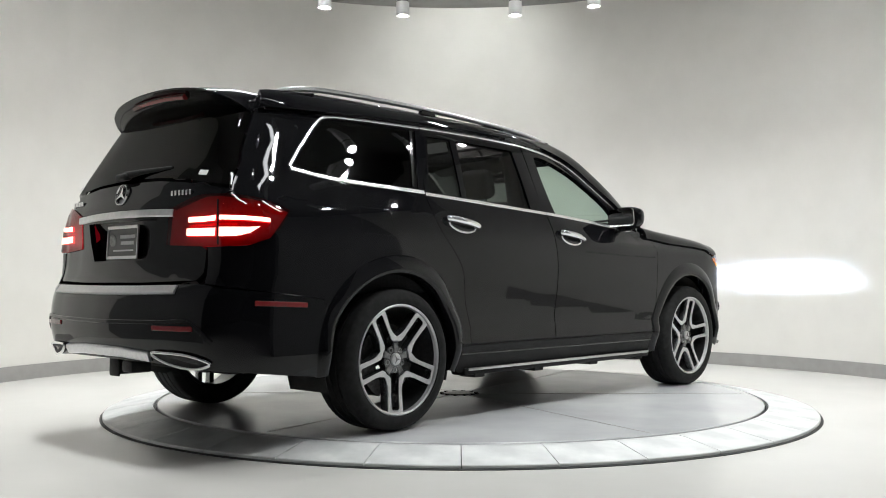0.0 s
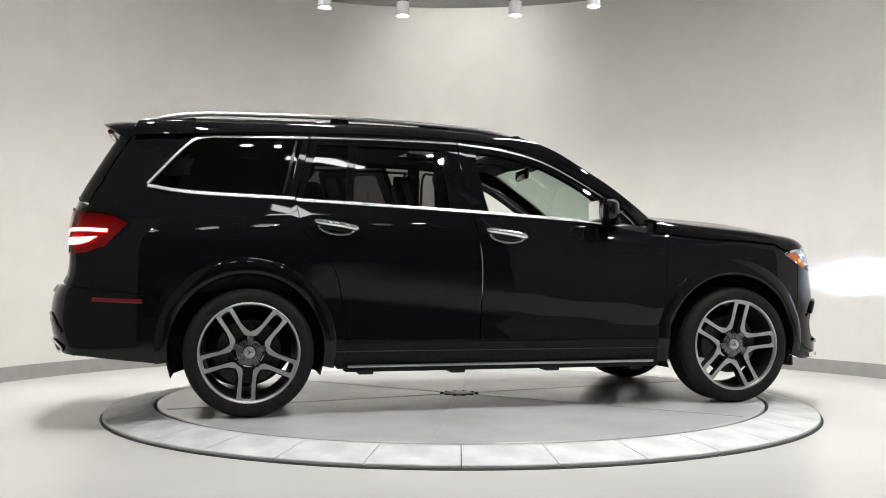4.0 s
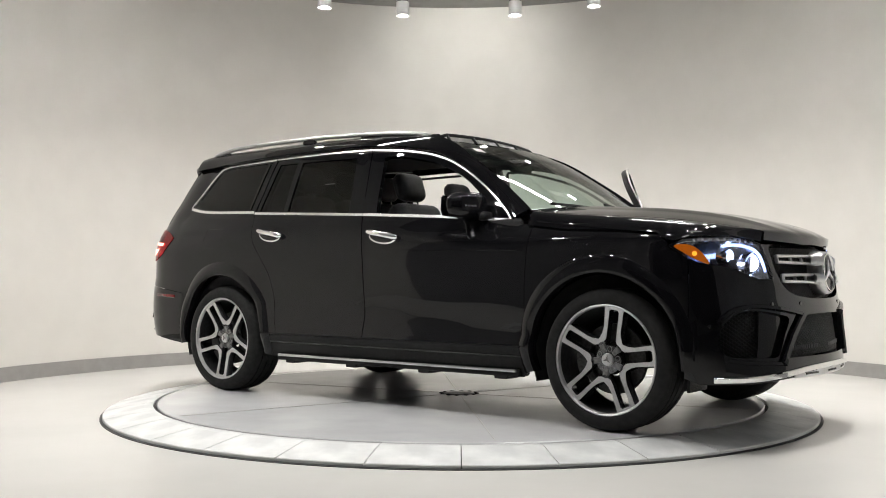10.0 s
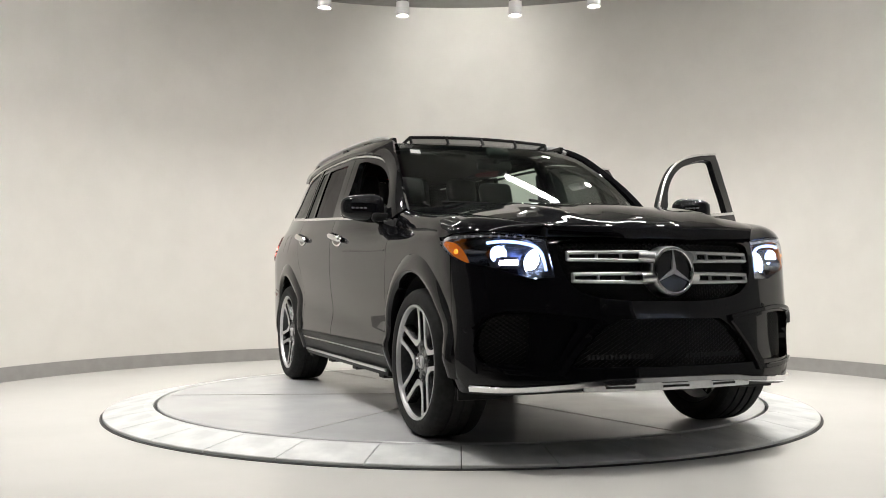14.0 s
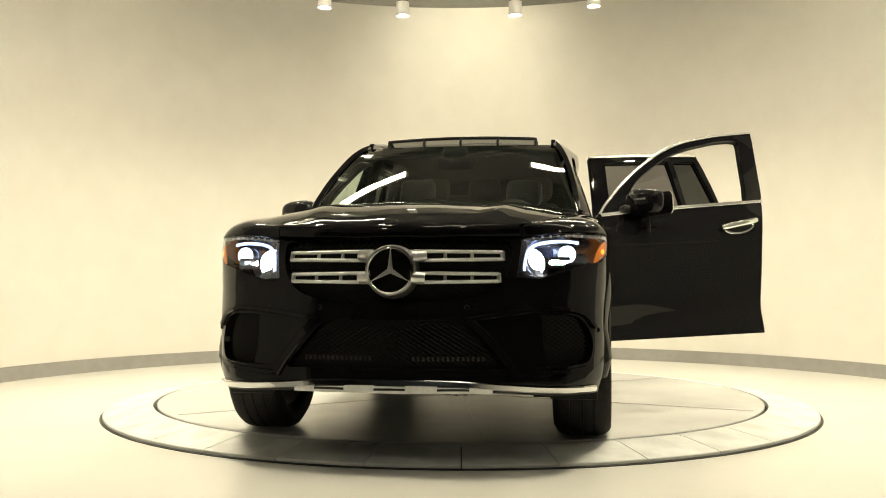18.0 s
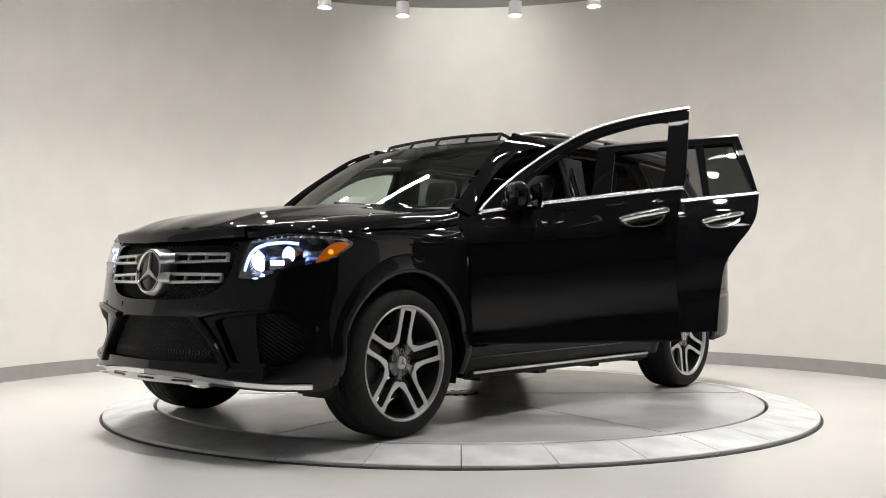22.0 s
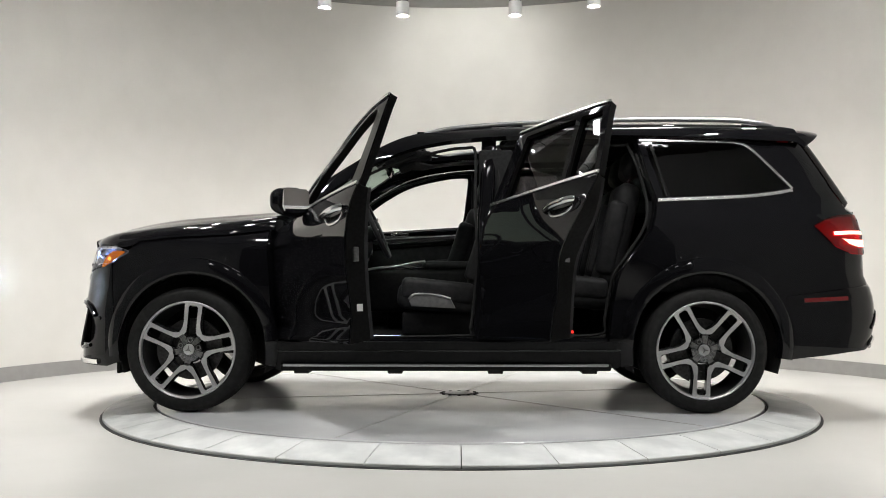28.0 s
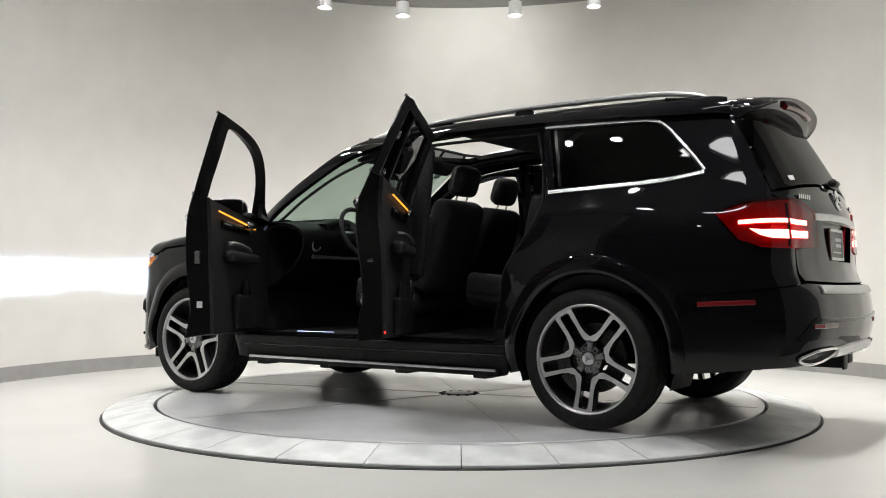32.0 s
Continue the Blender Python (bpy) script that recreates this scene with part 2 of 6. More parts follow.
def band(name, surface, path, width, proud, material, parent, label="", move=None, sink=0.004, closed=False):
    """A raised moulding along a path on a surface."""
    n = len(path)
    rows = []
    e = 2e-3
    for i, (u, v) in enumerate(path):
        a, b = (path[i - 1] if (i or closed) else path[0]), (path[(i + 1) % n] if (i < n - 1 or closed) else path[-1])
        t = surface(b[0], b[1]) - surface(a[0], a[1])
        nn = (surface(u + e, v) - surface(u - e, v)).cross(surface(u, v + e) - surface(u, v - e)).normalized()
        s = nn.cross(t).normalized()
        p = surface(u, v)
        w = width / 2
        rows.append([p + s * q * w + nn * h for q, h in ((-1, -sink), (-1, proud * 0.55), (-0.7, proud), (0.7, proud), (1, proud * 0.55), (1, -sink))])
    if closed:
        rows.append(rows[0])
    verts = [p for r in rows for p in r]
    faces = [[i * 6 + j, (i + 1) * 6 + j, (i + 1) * 6 + j + 1, i * 6 + j + 1] for i in range(len(rows) - 1) for j in range(5)]
    faces = [f[::-1] for f in faces]
    if not closed:
        faces += [[0, 1, 2, 3, 4, 5], [len(verts) - 6 + i for i in (5, 4, 3, 2, 1, 0)]]
    if move is not None:
        verts = [move @ v for v in verts]
    me = mesh_of(name, verts, faces, material, False)
    return part_mesh(name, me, parent, label)


def tube_bm(path, radius, seg=8, closed=False, squash=1.0):
    bm = bmesh.new()
    P = [Vector(p) for p in path]
    n = len(P)
    rings = []
    for i, p in enumerate(P):
        t = (P[(i + 1) % n] if (closed or i < n - 1) else P[i]) - (P[i - 1] if (closed or i) else P[0])
        t.normalize()
        up = Vector((0, 0, 1)) if abs(t.z) < 0.95 else Vector((1, 0, 0))
        s = t.cross(up).normalized()
        q = s.cross(t)
        r = radius[i] if isinstance(radius, (list, tuple)) else radius
        rings.append([bm.verts.new(p + (s * math.cos(2 * math.pi * k / seg) + q * math.sin(2 * math.pi * k / seg) * squash) * r) for k in range(seg)])
    for i in range(n if closed else n - 1):
        a, b = rings[i], rings[(i + 1) % n]
        for k in range(seg):
            bm.faces.new((a[k], a[(k + 1) % seg], b[(k + 1) % seg], b[k]))
    if not closed:
        bm.faces.new(rings[0][::-1])
        bm.faces.new(rings[-1])
    return bm


def box_bm(cx, cy, cz, sx, sy, sz, bev=0.0, m=None, seg=2):
    bm = bmesh.new()
    bmesh.ops.create_cube(bm, size=1)
    for v in bm.verts:
        v.co = Vector((v.co.x * sx, v.co.y * sy, v.co.z * sz))
    if bev:
        bmesh.ops.bevel(bm, geom=list(bm.edges), offset=bev, segments=seg, affect="EDGES", profile=0.5)
    mm = Matrix.Translation((cx, cy, cz)) @ (m or Matrix())
    bmesh.ops.transform(bm, matrix=mm, verts=bm.verts)
    return bm


def lathe_bm(profile, n=48, axis="y", closed=False):
    """profile: (radius, along the axis) pairs, turned about the axis."""
    bm = bmesh.new()
    rings = []
    for i in range(n):
        c, s = math.cos(2 * math.pi * i / n), math.sin(2 * math.pi * i / n)
        rings.append([bm.verts.new((r * c, h, r * s) if axis == "y" else (r * c, r * s, h)) for r, h in profile])
    k = len(profile)
    for i in range(n):
        a, b = rings[i], rings[(i + 1) % n]
        for j in range(k if closed else k - 1):
            bm.faces.new((a[j], b[j], b[(j + 1) % k], a[(j + 1) % k]))
    bmesh.ops.remove_doubles(bm, verts=bm.verts, dist=1e-5)
    return bm


def prism_bm(poly, h0, h1, plane="xz", bev=0.0):
    """A flat outline pulled out between two depths, across the third axis."""
    bm = bmesh.new()

    def at(p, h):
        return {"xz": (p[0], h, p[1]), "yz": (h, p[0], p[1]), "xy": (p[0], p[1], h)}[plane]
    a = [bm.verts.new(at(p, h0)) for p in poly]
    b = [bm.verts.new(at(p, h1)) for p in poly]
    bm.faces.new(a)
    bm.faces.new(b[::-1])
    for i in range(len(poly)):
        j = (i + 1) % len(poly)
        bm.faces.new((a[i], b[i], b[j], a[j]))
    if bev:
        es = [e for e in bm.edges if (e.verts[0] in b and e.verts[1] in b)]
        bmesh.ops.bevel(bm, geom=es, offset=bev, segments=2, affect="EDGES", profile=0.5)
    return bm


def fan_bm(ring, off):
    """A flat cap over a closed ring of points."""
    bm = bmesh.new()
    vs = [bm.verts.new(Vector(p) + Vector(off)) for p in ring]
    c = bm.verts.new(sum((v.co for v in vs), Vector()) / len(vs))
    for a, b in zip(vs, vs[1:] + vs[:1]):
        bm.faces.new((a, b, c))
    return bm


def quad_bm(pts, off):
    """A small thin label over four corners, set off from its support."""
    bm = bmesh.new()
    o = Vector(off)
    f = bm.faces.new([bm.verts.new(Vector(p) + o) for p in pts])
    g = bmesh.ops.extrude_face_region(bm, geom=[f])["geom"]
    bmesh.ops.translate(bm, verts=[v for v in g if isinstance(v, bmesh.types.BMVert)], vec=o * 0.15)
    bmesh.ops.recalc_face_normals(bm, faces=bm.faces)
    return bm


def join_bm(*bms):
    out = bms[0]
    for b in bms[1:]:
        me = bpy.data.meshes.new("join")
        b.to_mesh(me)
        b.free()
        out.from_mesh(me)
        bpy.data.meshes.remove(me)
    return out


def box_at(M, x, y, z, sx, sy, sz, bev):
    b = box_bm(x, y, z, sx, sy, sz, bev)
    bmesh.ops.transform(b, matrix=M, verts=b.verts)
    return b


# ---- the room ----
def room():
    WR, WH, T = 4.02, 3.98, 0.2
    cy = 0.08
    lo, hi, n = -8, 188, 98

    def sheet(r0, r1, z0, z1, a0=lo, a1=hi, k=n):
        bm = bmesh.new()
        st = []
        for i in range(k + 1):
            a = radians(a0 + (a1 - a0) * i / k)
            c, s = math.cos(a), math.sin(a)
            st.append([bm.verts.new((r * c, r * s + cy, z)) for r, z in ((r0, z0), (r1, z0), (r1, z1), (r0, z1))])
        for p, q in zip(st, st[1:]):
            for j in range(4):
                bm.faces.new((p[j], p[(j + 1) % 4], q[(j + 1) % 4], q[j]))
        bm.faces.new(st[0])
        bm.faces.new(st[-1][::-1])
        return bm
    tagged(part("wall_curved", sheet(WR, WR + T, 0, WH + 0.3), WALL, smooth=40), "curved off-white painted plaster wall around the turntable", "wall", kind="structure")
    tagged(part("baseboard", sheet(WR - 0.014, WR - 0.001, 0.0, 0.125), BASE, smooth=40), "grey rubber baseboard along the curved wall", "baseboard", kind="structure")
    # the wall curves on towards the hall on both sides; its fall-off in light is painted grey
    for side in ("east", "west"):
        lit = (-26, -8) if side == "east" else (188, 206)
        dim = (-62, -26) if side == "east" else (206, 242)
        tagged(part("wall_hall_" + side + "_curve", sheet(WR, WR + T, 0, WH + 0.3, *dim, 30), HALLSHADE, smooth=40), "curved wall where the hall begins, its dimness put into a grey colour", "wall", kind="structure")
        tagged(part("wall_curved_" + side, sheet(WR, WR + T, 0, WH + 0.3, *lit, 14), WALL, smooth=40), "curved off-white painted plaster wall beside the stage", "wall", kind="structure")
    tagged(part("floor", box_bm(0, -4, -0.1, 16, 18, 0.2), FLOOR), "polished pale resin floor with soft reflections", "floor", kind="structure")
    # ceiling over the stage; the hall behind the camera is kept dark by near-black walls
    tagged(part("ceiling", join_bm(sheet(2.25, WR + 0.1, WH, WH + 0.1, -12, 192, 100), sheet(2.25, 2.68, WH, WH + 0.1, 192, 348, 80)), CEIL, smooth=40), "off-white ring-shaped ceiling soffit around the turntable, its shade put into a dark grey colour", "ceiling", kind="structure")
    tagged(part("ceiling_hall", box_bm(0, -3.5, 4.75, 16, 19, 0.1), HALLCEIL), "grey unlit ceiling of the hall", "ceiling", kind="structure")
    # unseen walls, added so that the car reflects a dark hall
    tagged(part("wall_hall_back", box_bm(0, -12.5, 2.35, 16, 0.2, 4.8), DARKROOM), "unseen wall at the far end of the hall, its darkness put into the colour", "wall", kind="structure")
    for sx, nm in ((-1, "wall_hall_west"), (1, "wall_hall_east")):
        tagged(part(nm, box_bm(sx * 7.6, -3.5, 2.35, 0.2, 18, 4.8), DARKROOM), "unseen side wall of the hall, its darkness put into the colour", "wall", kind="structure")
        tagged(part("wall_return_" + ("west" if sx < 0 else "east"), box_bm(sx * 4.83, -3.58, 2.35, 5.6, 0.2, 4.7), DARKROOM), "unseen added wall beside the stage opening, coloured dark like the unlit hall", "wall", kind="structure")


room()
DISC_Z = 0.067


def turntable():
    top = tagged(new("turntable_disc"), "smooth grey painted rotating turntable disc", "turntable")
    r = 2.02
    prof = [(0.0, DISC_Z), (r - 0.006, DISC_Z), (r, DISC_Z - 0.006), (r, DISC_Z - 0.05), (0.0, DISC_Z - 0.05)]
    part("disc_plate", lathe_bm(prof, 160, "z"), DISC, top, smooth=30)
    hub = lathe_bm([(0.0, DISC_Z + 0.006), (0.10, DISC_Z + 0.006), (0.105, DISC_Z + 0.003), (0.105, DISC_Z - 0.002)], 40, "z")
    part("centre_cap", hub, STEEL, top, "round metal centre cover", smooth=30)
    for i in range(12):
        a = radians(30 * i)
        part("cap_bolt", box_bm(0.125 * math.cos(a), 0.125 * math.sin(a), DISC_Z + 0.003, 0.022, 0.022, 0.008, 0.003), GAP, top)
    for i in range(6):
        a = 60 * i + 12
        b = box_bm(0, 0, 0, 1.84, 0.004, 0.003)
        bmesh.ops.transform(b, matrix=Matrix.Rotation(radians(a), 4, "Z") @ Matrix.Translation((1.06, 0, DISC_Z + 0.0006)), verts=b.verts)
        part("joint_strip", b, BASE, top, "thin joint line between the plates")
    ring = tagged(new("turntable_ring"), "fixed ring of sloped metal plates around the turntable", "turntable ring")
    part("ring_bed", lathe_bm([(2.028, 0.0), (2.36, 0.0), (2.36, 0.004), (2.075, 0.05), (2.028, 0.05)], 160, "z", True), GAP, ring, smooth=30)
    n = 33
    prof = [(2.042, 0.062), (2.10, 0.060), (2.34, 0.022), (2.343, 0.018), (2.343, 0.002), (2.042, 0.045)]
    verts, faces = [], []
    k, m = len(prof), 6
    half = radians(360 / n / 2) - 0.0012
    for i in range(m + 1):
        a = -half + 2 * half * i / m
        verts += [(r * math.cos(a), r * math.sin(a), z) for r, z in prof]
    for i in range(m):
        for j in range(k):
            faces.append([i * k + j, i * k + (j + 1) % k, (i + 1) * k + (j + 1) % k, (i + 1) * k + j])
    faces += [list(range(k))[::-1], [m * k + j for j in range(k)]]
    me = mesh_of("ring_plate", verts, [f[::-1] for f in faces], TILE, False)
    for i in range(n):
        o = part_mesh("ring_plate", me, ring)
        o.matrix_basis = Matrix.Rotation(radians(-89.75 + 360 / n * (i + 0.5)), 4, "Z")
    return top


DISC_OB = turntable()


def ceiling_lamps():
    for i, a in enumerate(LAMP_ANGLES):
        x, y = LAMP_R * math.cos(radians(a)), LAMP_R * math.sin(radians(a))
        lamp = tagged(new("ceiling_spotlight"), "white cylindrical ceiling spotlight, lit", "spotlight", "ring of ceiling spotlights")
        lamp.location = (x, y, LAMP_Z)
        if i == 0:
            first = lamp
            part("housing", lathe_bm([(0.052, 0.012), (0.062, 0.0), (0.062, 0.135), (0.0, 0.135)], 28, "z"), WHITEPLASTIC, lamp, smooth=30)
            part("joint_ring", lathe_bm([(0.058, 0.135), (0.058, 0.150)], 28, "z"), GAP, lamp, "dark slotted joint ring", smooth=30)
            part("mount", lathe_bm([(0.0, 0.15), (0.062, 0.15), (0.062, 3.98 - LAMP_Z), (0.0, 3.98 - LAMP_Z)], 28, "z"), WHITEPLASTIC, lamp, smooth=30)
            part("lens", lathe_bm([(0.0, 0.014), (0.038, 0.014)], 28, "z"), LAMPGLOW, lamp, "glowing warm white lens")
            part("reflector_ring", lathe_bm([(0.038, 0.0145), (0.052, 0.0125)], 28, "z"), WHITEPLASTIC, lamp, smooth=30)
        else:
            for c in first.children:
                o = c.copy()
                scene.collection.objects.link(o)
                o.parent = lamp


ceiling_lamps()


def linear_lights():
    length = 1.26
    for cx, cy, cz in ((-0.90 - length / 2, 0.80, 4.0), (0.90 + length / 2, 0.80, 4.0), (0.05, -3.68, 4.5), (1.80, -2.55, 4.5)):
        stage = cz < 4.2
        f = tagged(new("linear_ceiling_light"), "long white linear ceiling light, lit" if stage else "long white linear ceiling light of the hall, dimmed", "ceiling light", "linear ceiling lights")
        T = Matrix.Translation((cx, cy, cz)) @ Matrix.Rotation(radians(90), 4, "Z")
        part("fixture_body", box_at(T, 0, 0, 0.02, 0.15, length + 0.06, 0.07, 0.01), WHITEPLASTIC, f)
        part("diffuser", box_at(T, 0, 0, -0.018, 0.125, length, 0.008, 0), STRIPGLOW if stage else HALLSTRIP, f, "glowing white diffuser")
        for k in (-0.36, 0.36):
            p = T @ Vector((0, k * length, 0.05))
            part("hanger", tube_bm([p, (p.x, p.y, 4.71)], 0.006, 6), STEEL, f)


linear_lights()


# made-up housings for the added fill lamps, out of view
def floodlights():
    first = None
    for x in FILL_X:
        m = look((x, -4.55, 3.78), (x * 1.2, 4.0, 2.9))
        if first:
            copy_thing(first, m)
            continue
        first = tagged(new("hall_floodlight"), "round black housing of an added unseen fill lamp, hanging from the hall ceiling, turned to the stage", "floodlight", "floodlights of the hall")
        first.matrix_world = m
        part("flood_housing", lathe_bm([(0.125, -0.02), (0.14, -0.02), (0.14, 0.16), (0.0, 0.16)], 28, "z"), GAP, first, smooth=30)
        part("flood_stem", tube_bm([(0, 0.0, 0.16), (0, 0.25, 0.22), (0, 0.92, 0.28)], 0.015, 6), GAP, first)


floodlights()


def hall_downlights():
    first = None
    for x, y in ((-1.3, -3.1), (1.3, -3.1), (-3.2, -4.2), (3.2, -4.2), (-2.0, -5.2), (2.0, -5.2), (0.0, -5.6)):
        if first:
            copy_thing(first, pose(x, y, 4.7))
            continue
        first = tagged(new("hall_downlight"), "round white downlight in the dark hall ceiling, lit", "downlight", "downlights of the hall")
        first.location = (x, y, 4.7)
        part("housing", lathe_bm([(0.085, -0.10), (0.11, -0.10), (0.11, 0.0), (0.085, 0.0)], 24, "z", True), WHITEPLASTIC, first, smooth=30)
        part("lens", lathe_bm([(0.0, -0.09), (0.085, -0.09)], 24, "z"), LAMPGLOW, first, "glowing warm white lens")


hall_downlights()


# ---- the car: x forward, y to its left, z up from its wheels' ground ----
CAR = tagged(new("car"), "black seven-seat luxury SUV with two open doors, parked on the turntable", "car")

PLAN = [(2.405, 0.0), (2.398, 0.15), (2.38, 0.30), (2.35, 0.46), (2.298, 0.635), (2.21, 0.812), (2.06, 0.932), (1.88, 0.966), (1.54, 0.966), (1.2, 0.962), (0.8, 0.963), (0.3, 0.965),
        (-0.3, 0.966), (-0.9, 0.966), (-1.5, 0.962), (-1.9, 0.948), (-2.2, 0.928), (-2.42, 0.888), (-2.575, 0.805), (-2.65, 0.67), (-2.685, 0.47), (-2.705, 0.30), (-2.715, 0.15), (-2.72, 0.0)]
_full = catmull([(x, -y) for x, y in PLAN[2:0:-1]] + PLAN + [(x, -y) for x, y in PLAN[-2:-4:-1]], 12)
_i0 = min(range(len(_full) // 3), key=lambda i: abs(_full[i][1]) if _full[i][0] > 0 else 9)
_i1 = max(range(2 * len(_full) // 3, len(_full)), key=lambda i: -abs(_full[i][1]))
_half = np.array(_full[_i0:_i1 + 1])
_half[0, 1] = _half[-1, 1] = 0.0
_len = np.concatenate([[0], np.cumsum(np.hypot(*np.diff(_half, axis=0).T))])
SMAX = float(_len[-1])
_tan = np.gradient(_half, axis=0)
_nrm = np.stack([_tan[:, 1], -_tan[:, 0]], 1)
_nrm /= np.linalg.norm(_nrm, axis=1)[:, None]
_nrm[0], _nrm[-1] = (1, 0), (-1, 0)

SIDE = np.array([(0.10, 0.10), (0.24, 0.075), (0.32, 0.045), (0.42, 0.008), (0.49, 0.018), (0.55, 0.030), (0.60, 0.028), (0.74, 0.008), (0.86, 0.0), (0.96, 0.001), (1.04, 0.008), (1.12, 0.024), (1.18, 0.048),
                 (1.24, 0.072), (1.34, 0.102), (1.46, 0.141), (1.56, 0.176), (1.64, 0.208), (1.70, 0.245), (1.80, 0.34)])
FRONT = np.array([(0.10, 0.16), (0.20, 0.07), (0.28, 0.006), (0.32, 0.003), (0.40, 0.010), (0.46, 0.015), (0.52, 0.020), (0.62, 0.02), (0.70, 0.035), (0.80, 0.05), (0.90, 0.075), (0.97, 0.10), (1.02, 0.14), (1.06, 0.20), (1.2, 0.5)])
REAR = np.array([(0.10, 0.22), (0.26, 0.14), (0.34, 0.075), (0.42, 0.03), (0.52, 0.0), (0.62, 0.0), (0.70, 0.012), (0.75, 0.028), (0.79, 0.078), (0.86, 0.10), (0.96, 0.105), (1.10, 0.105), (1.18, 0.115), (1.27, 0.15),
                 (1.40, 0.222), (1.52, 0.29), (1.62, 0.348), (1.70, 0.398), (1.80, 0.48)])


def smooth_table(tab):
    q = np.linspace(tab[0, 0], tab[-1, 0], 240)
    v = np.interp(q, tab[:, 0], tab[:, 1])
    k = np.exp(-np.linspace(-2, 2, 13) ** 2)
    k /= k.sum()
    v = np.convolve(np.pad(v, 6, mode="edge"), k, "valid")
    return q, v


SIDE, FRONT, REAR = smooth_table(SIDE), smooth_table(FRONT), smooth_table(REAR)
BUMPER_SIDE = smooth_table(np.array([(0.10, 0.10), (0.24, 0.055), (0.32, 0.024), (0.40, 0.012), (0.55, 0.010), (0.74, 0.008), (0.86, 0.0), (1.8, 0.0)]))


def ease(k):
    k = min(1.0, max(0.0, k))
    return k * k * (3 - 2 * k)


def body(u, z):
    """The car's skin: u runs round the plan from the nose's middle (to the left side first), z is the height."""
    u = (u + SMAX) % (2 * SMAX) - SMAX
    sg, s = (1, u) if u >= 0 else (-1, -u)
    x, y = np.interp(s, _len, _half[:, 0]), np.interp(s, _len, _half[:, 1])
    nx, ny = np.interp(s, _len, _nrm[:, 0]), np.interp(s, _len, _nrm[:, 1])
    k = math.hypot(nx, ny)
    nx, ny = nx / k, ny / k
    # the doors' hollow climbs towards the rear; the bumpers' flanks have none
    zs = z + 0.097 * (max(-1.05, min(1.05, x)) + 0.1) * ease((1.4 - abs(x)) / 0.35) * ease((z - 0.44) / 0.1) * ease((0.95 - z) / 0.15)
    side = np.interp(zs, *SIDE)
    if z < 0.86 and abs(x) > 1.93:
        side += (np.interp(z, *BUMPER_SIDE) - side) * ease((abs(x) - 1.93) / 0.12)
    o = ny * ny * side + nx * nx * np.interp(z, *(FRONT if nx > 0 else REAR))
    if x < -0.9 and z > 1.0:
        o += 0.075 * min(1, (-x - 0.9) / 1.3) ** 1.5 * ease((z - 0.95) / 0.5) * ny * ny
    if x > 1.2 and z > 0.6:
        o += 0.03 * (x - 1.2) * (z - 0.6) * ny * ny
    if x > -0.1 and z > 0.98:
        o += 0.082 * min(1, (x + 0.1) / 1.0) ** 1.4 * min(1, (z - 0.98) / 0.13) ** 1.5 * ny * ny
    if x > -0.45 and z > 1.2:
        o += 0.05 * ease((z - 1.2) / 0.3) * ease((x + 0.45) / 0.8) * ny * ny
    px, py = x - nx * o, y - ny * o
    if x < -1.2 and z > 1.19:
        # the upper tail: the plan is drawn in towards the leaning rear window, with squarer corners
        w = ease((z - 1.19) / 0.2) * ease((-1.2 - x) / 0.35)
        so = np.interp(z, *SIDE) + 0.075 * min(1, (-x - 0.9) / 1.3) ** 1.5 * ease((z - 0.95) / 0.5)
        qx = -1.2 + (x + 1.2) * (1.52 - np.interp(z, *REAR)) / 1.52
        qy = (y / 0.966) ** 0.65 * (0.966 - so) if y > 0 else 0.0
        px, py = px + (qx - px) * w, py + (qy - py) * w
    return Vector((px, sg * py, z))


def U(x):
    """u on the left side at x."""
    return float(np.interp(-x, -_half[:, 0], _len))


def UF(y):
    """u on the front at y."""
    k = int(np.argmax(_half[:, 1] > 0.95))
    return math.copysign(float(np.interp(abs(y), _half[:k, 1], _len[:k])), y)


def UR(y):
    """u on the rear at y."""
    k = len(_half) - int(np.argmax(_half[::-1, 1] > 0.95))
    return SMAX - math.copysign(float(np.interp(abs(y), _half[k:, 1][::-1], SMAX - _len[k:][::-1])), y)


def seek(axis, value, z):
    """u on the tail, where the skin at height z has this x (axis 0) or this y (axis 1)."""
    a, b = U(-1.0), SMAX
    for _ in range(26):
        c = (a + b) / 2
        a, b = (c, b) if body(c, z)[axis] > value else (a, c)
    return (a + b) / 2


def ux(pts):
    return [(seek(0, x, z) if x < -1.2 and z > 1.19 else U(x), z) for x, z in pts]


# joint between the tailgate and the quarter panels, as (x, z)
JOINT = [(-2.456, 1.20), (-2.407, 1.30), (-2.357, 1.40), (-2.304, 1.50), (-2.248, 1.60), (-2.224, 1.642)]


def mir(loop):
    return [(-u, z) for u, z in loop[::-1]]


def both(loop, sg):
    return loop if sg > 0 else mir(loop)


FA, RA, AZ, AR = 1.512, -1.552, 0.385, 0.462   # wheel arches
WHEEL_X, WHEEL_R = 1.5375, 0.373

# door shut lines and window lines, as (x, z) on the side
GAP_F = [(1.035, 0.425), (1.042, 0.60), (1.054, 0.84), (1.068, 1.00), (1.062, 1.085)]
GAP_B = [(-0.172, 0.425), (-0.160, 0.62), (-0.158, 0.86), (-0.175, 1.04), (-0.209, 1.205)]
GAP_R = [(-0.975, 0.425), (-0.985, 0.52), (-1.010, 0.68), (-1.045, 0.83), (-1.12, 0.94), (-1.205, 1.04), (-1.25, 1.13), (-1.275, 1.255)]
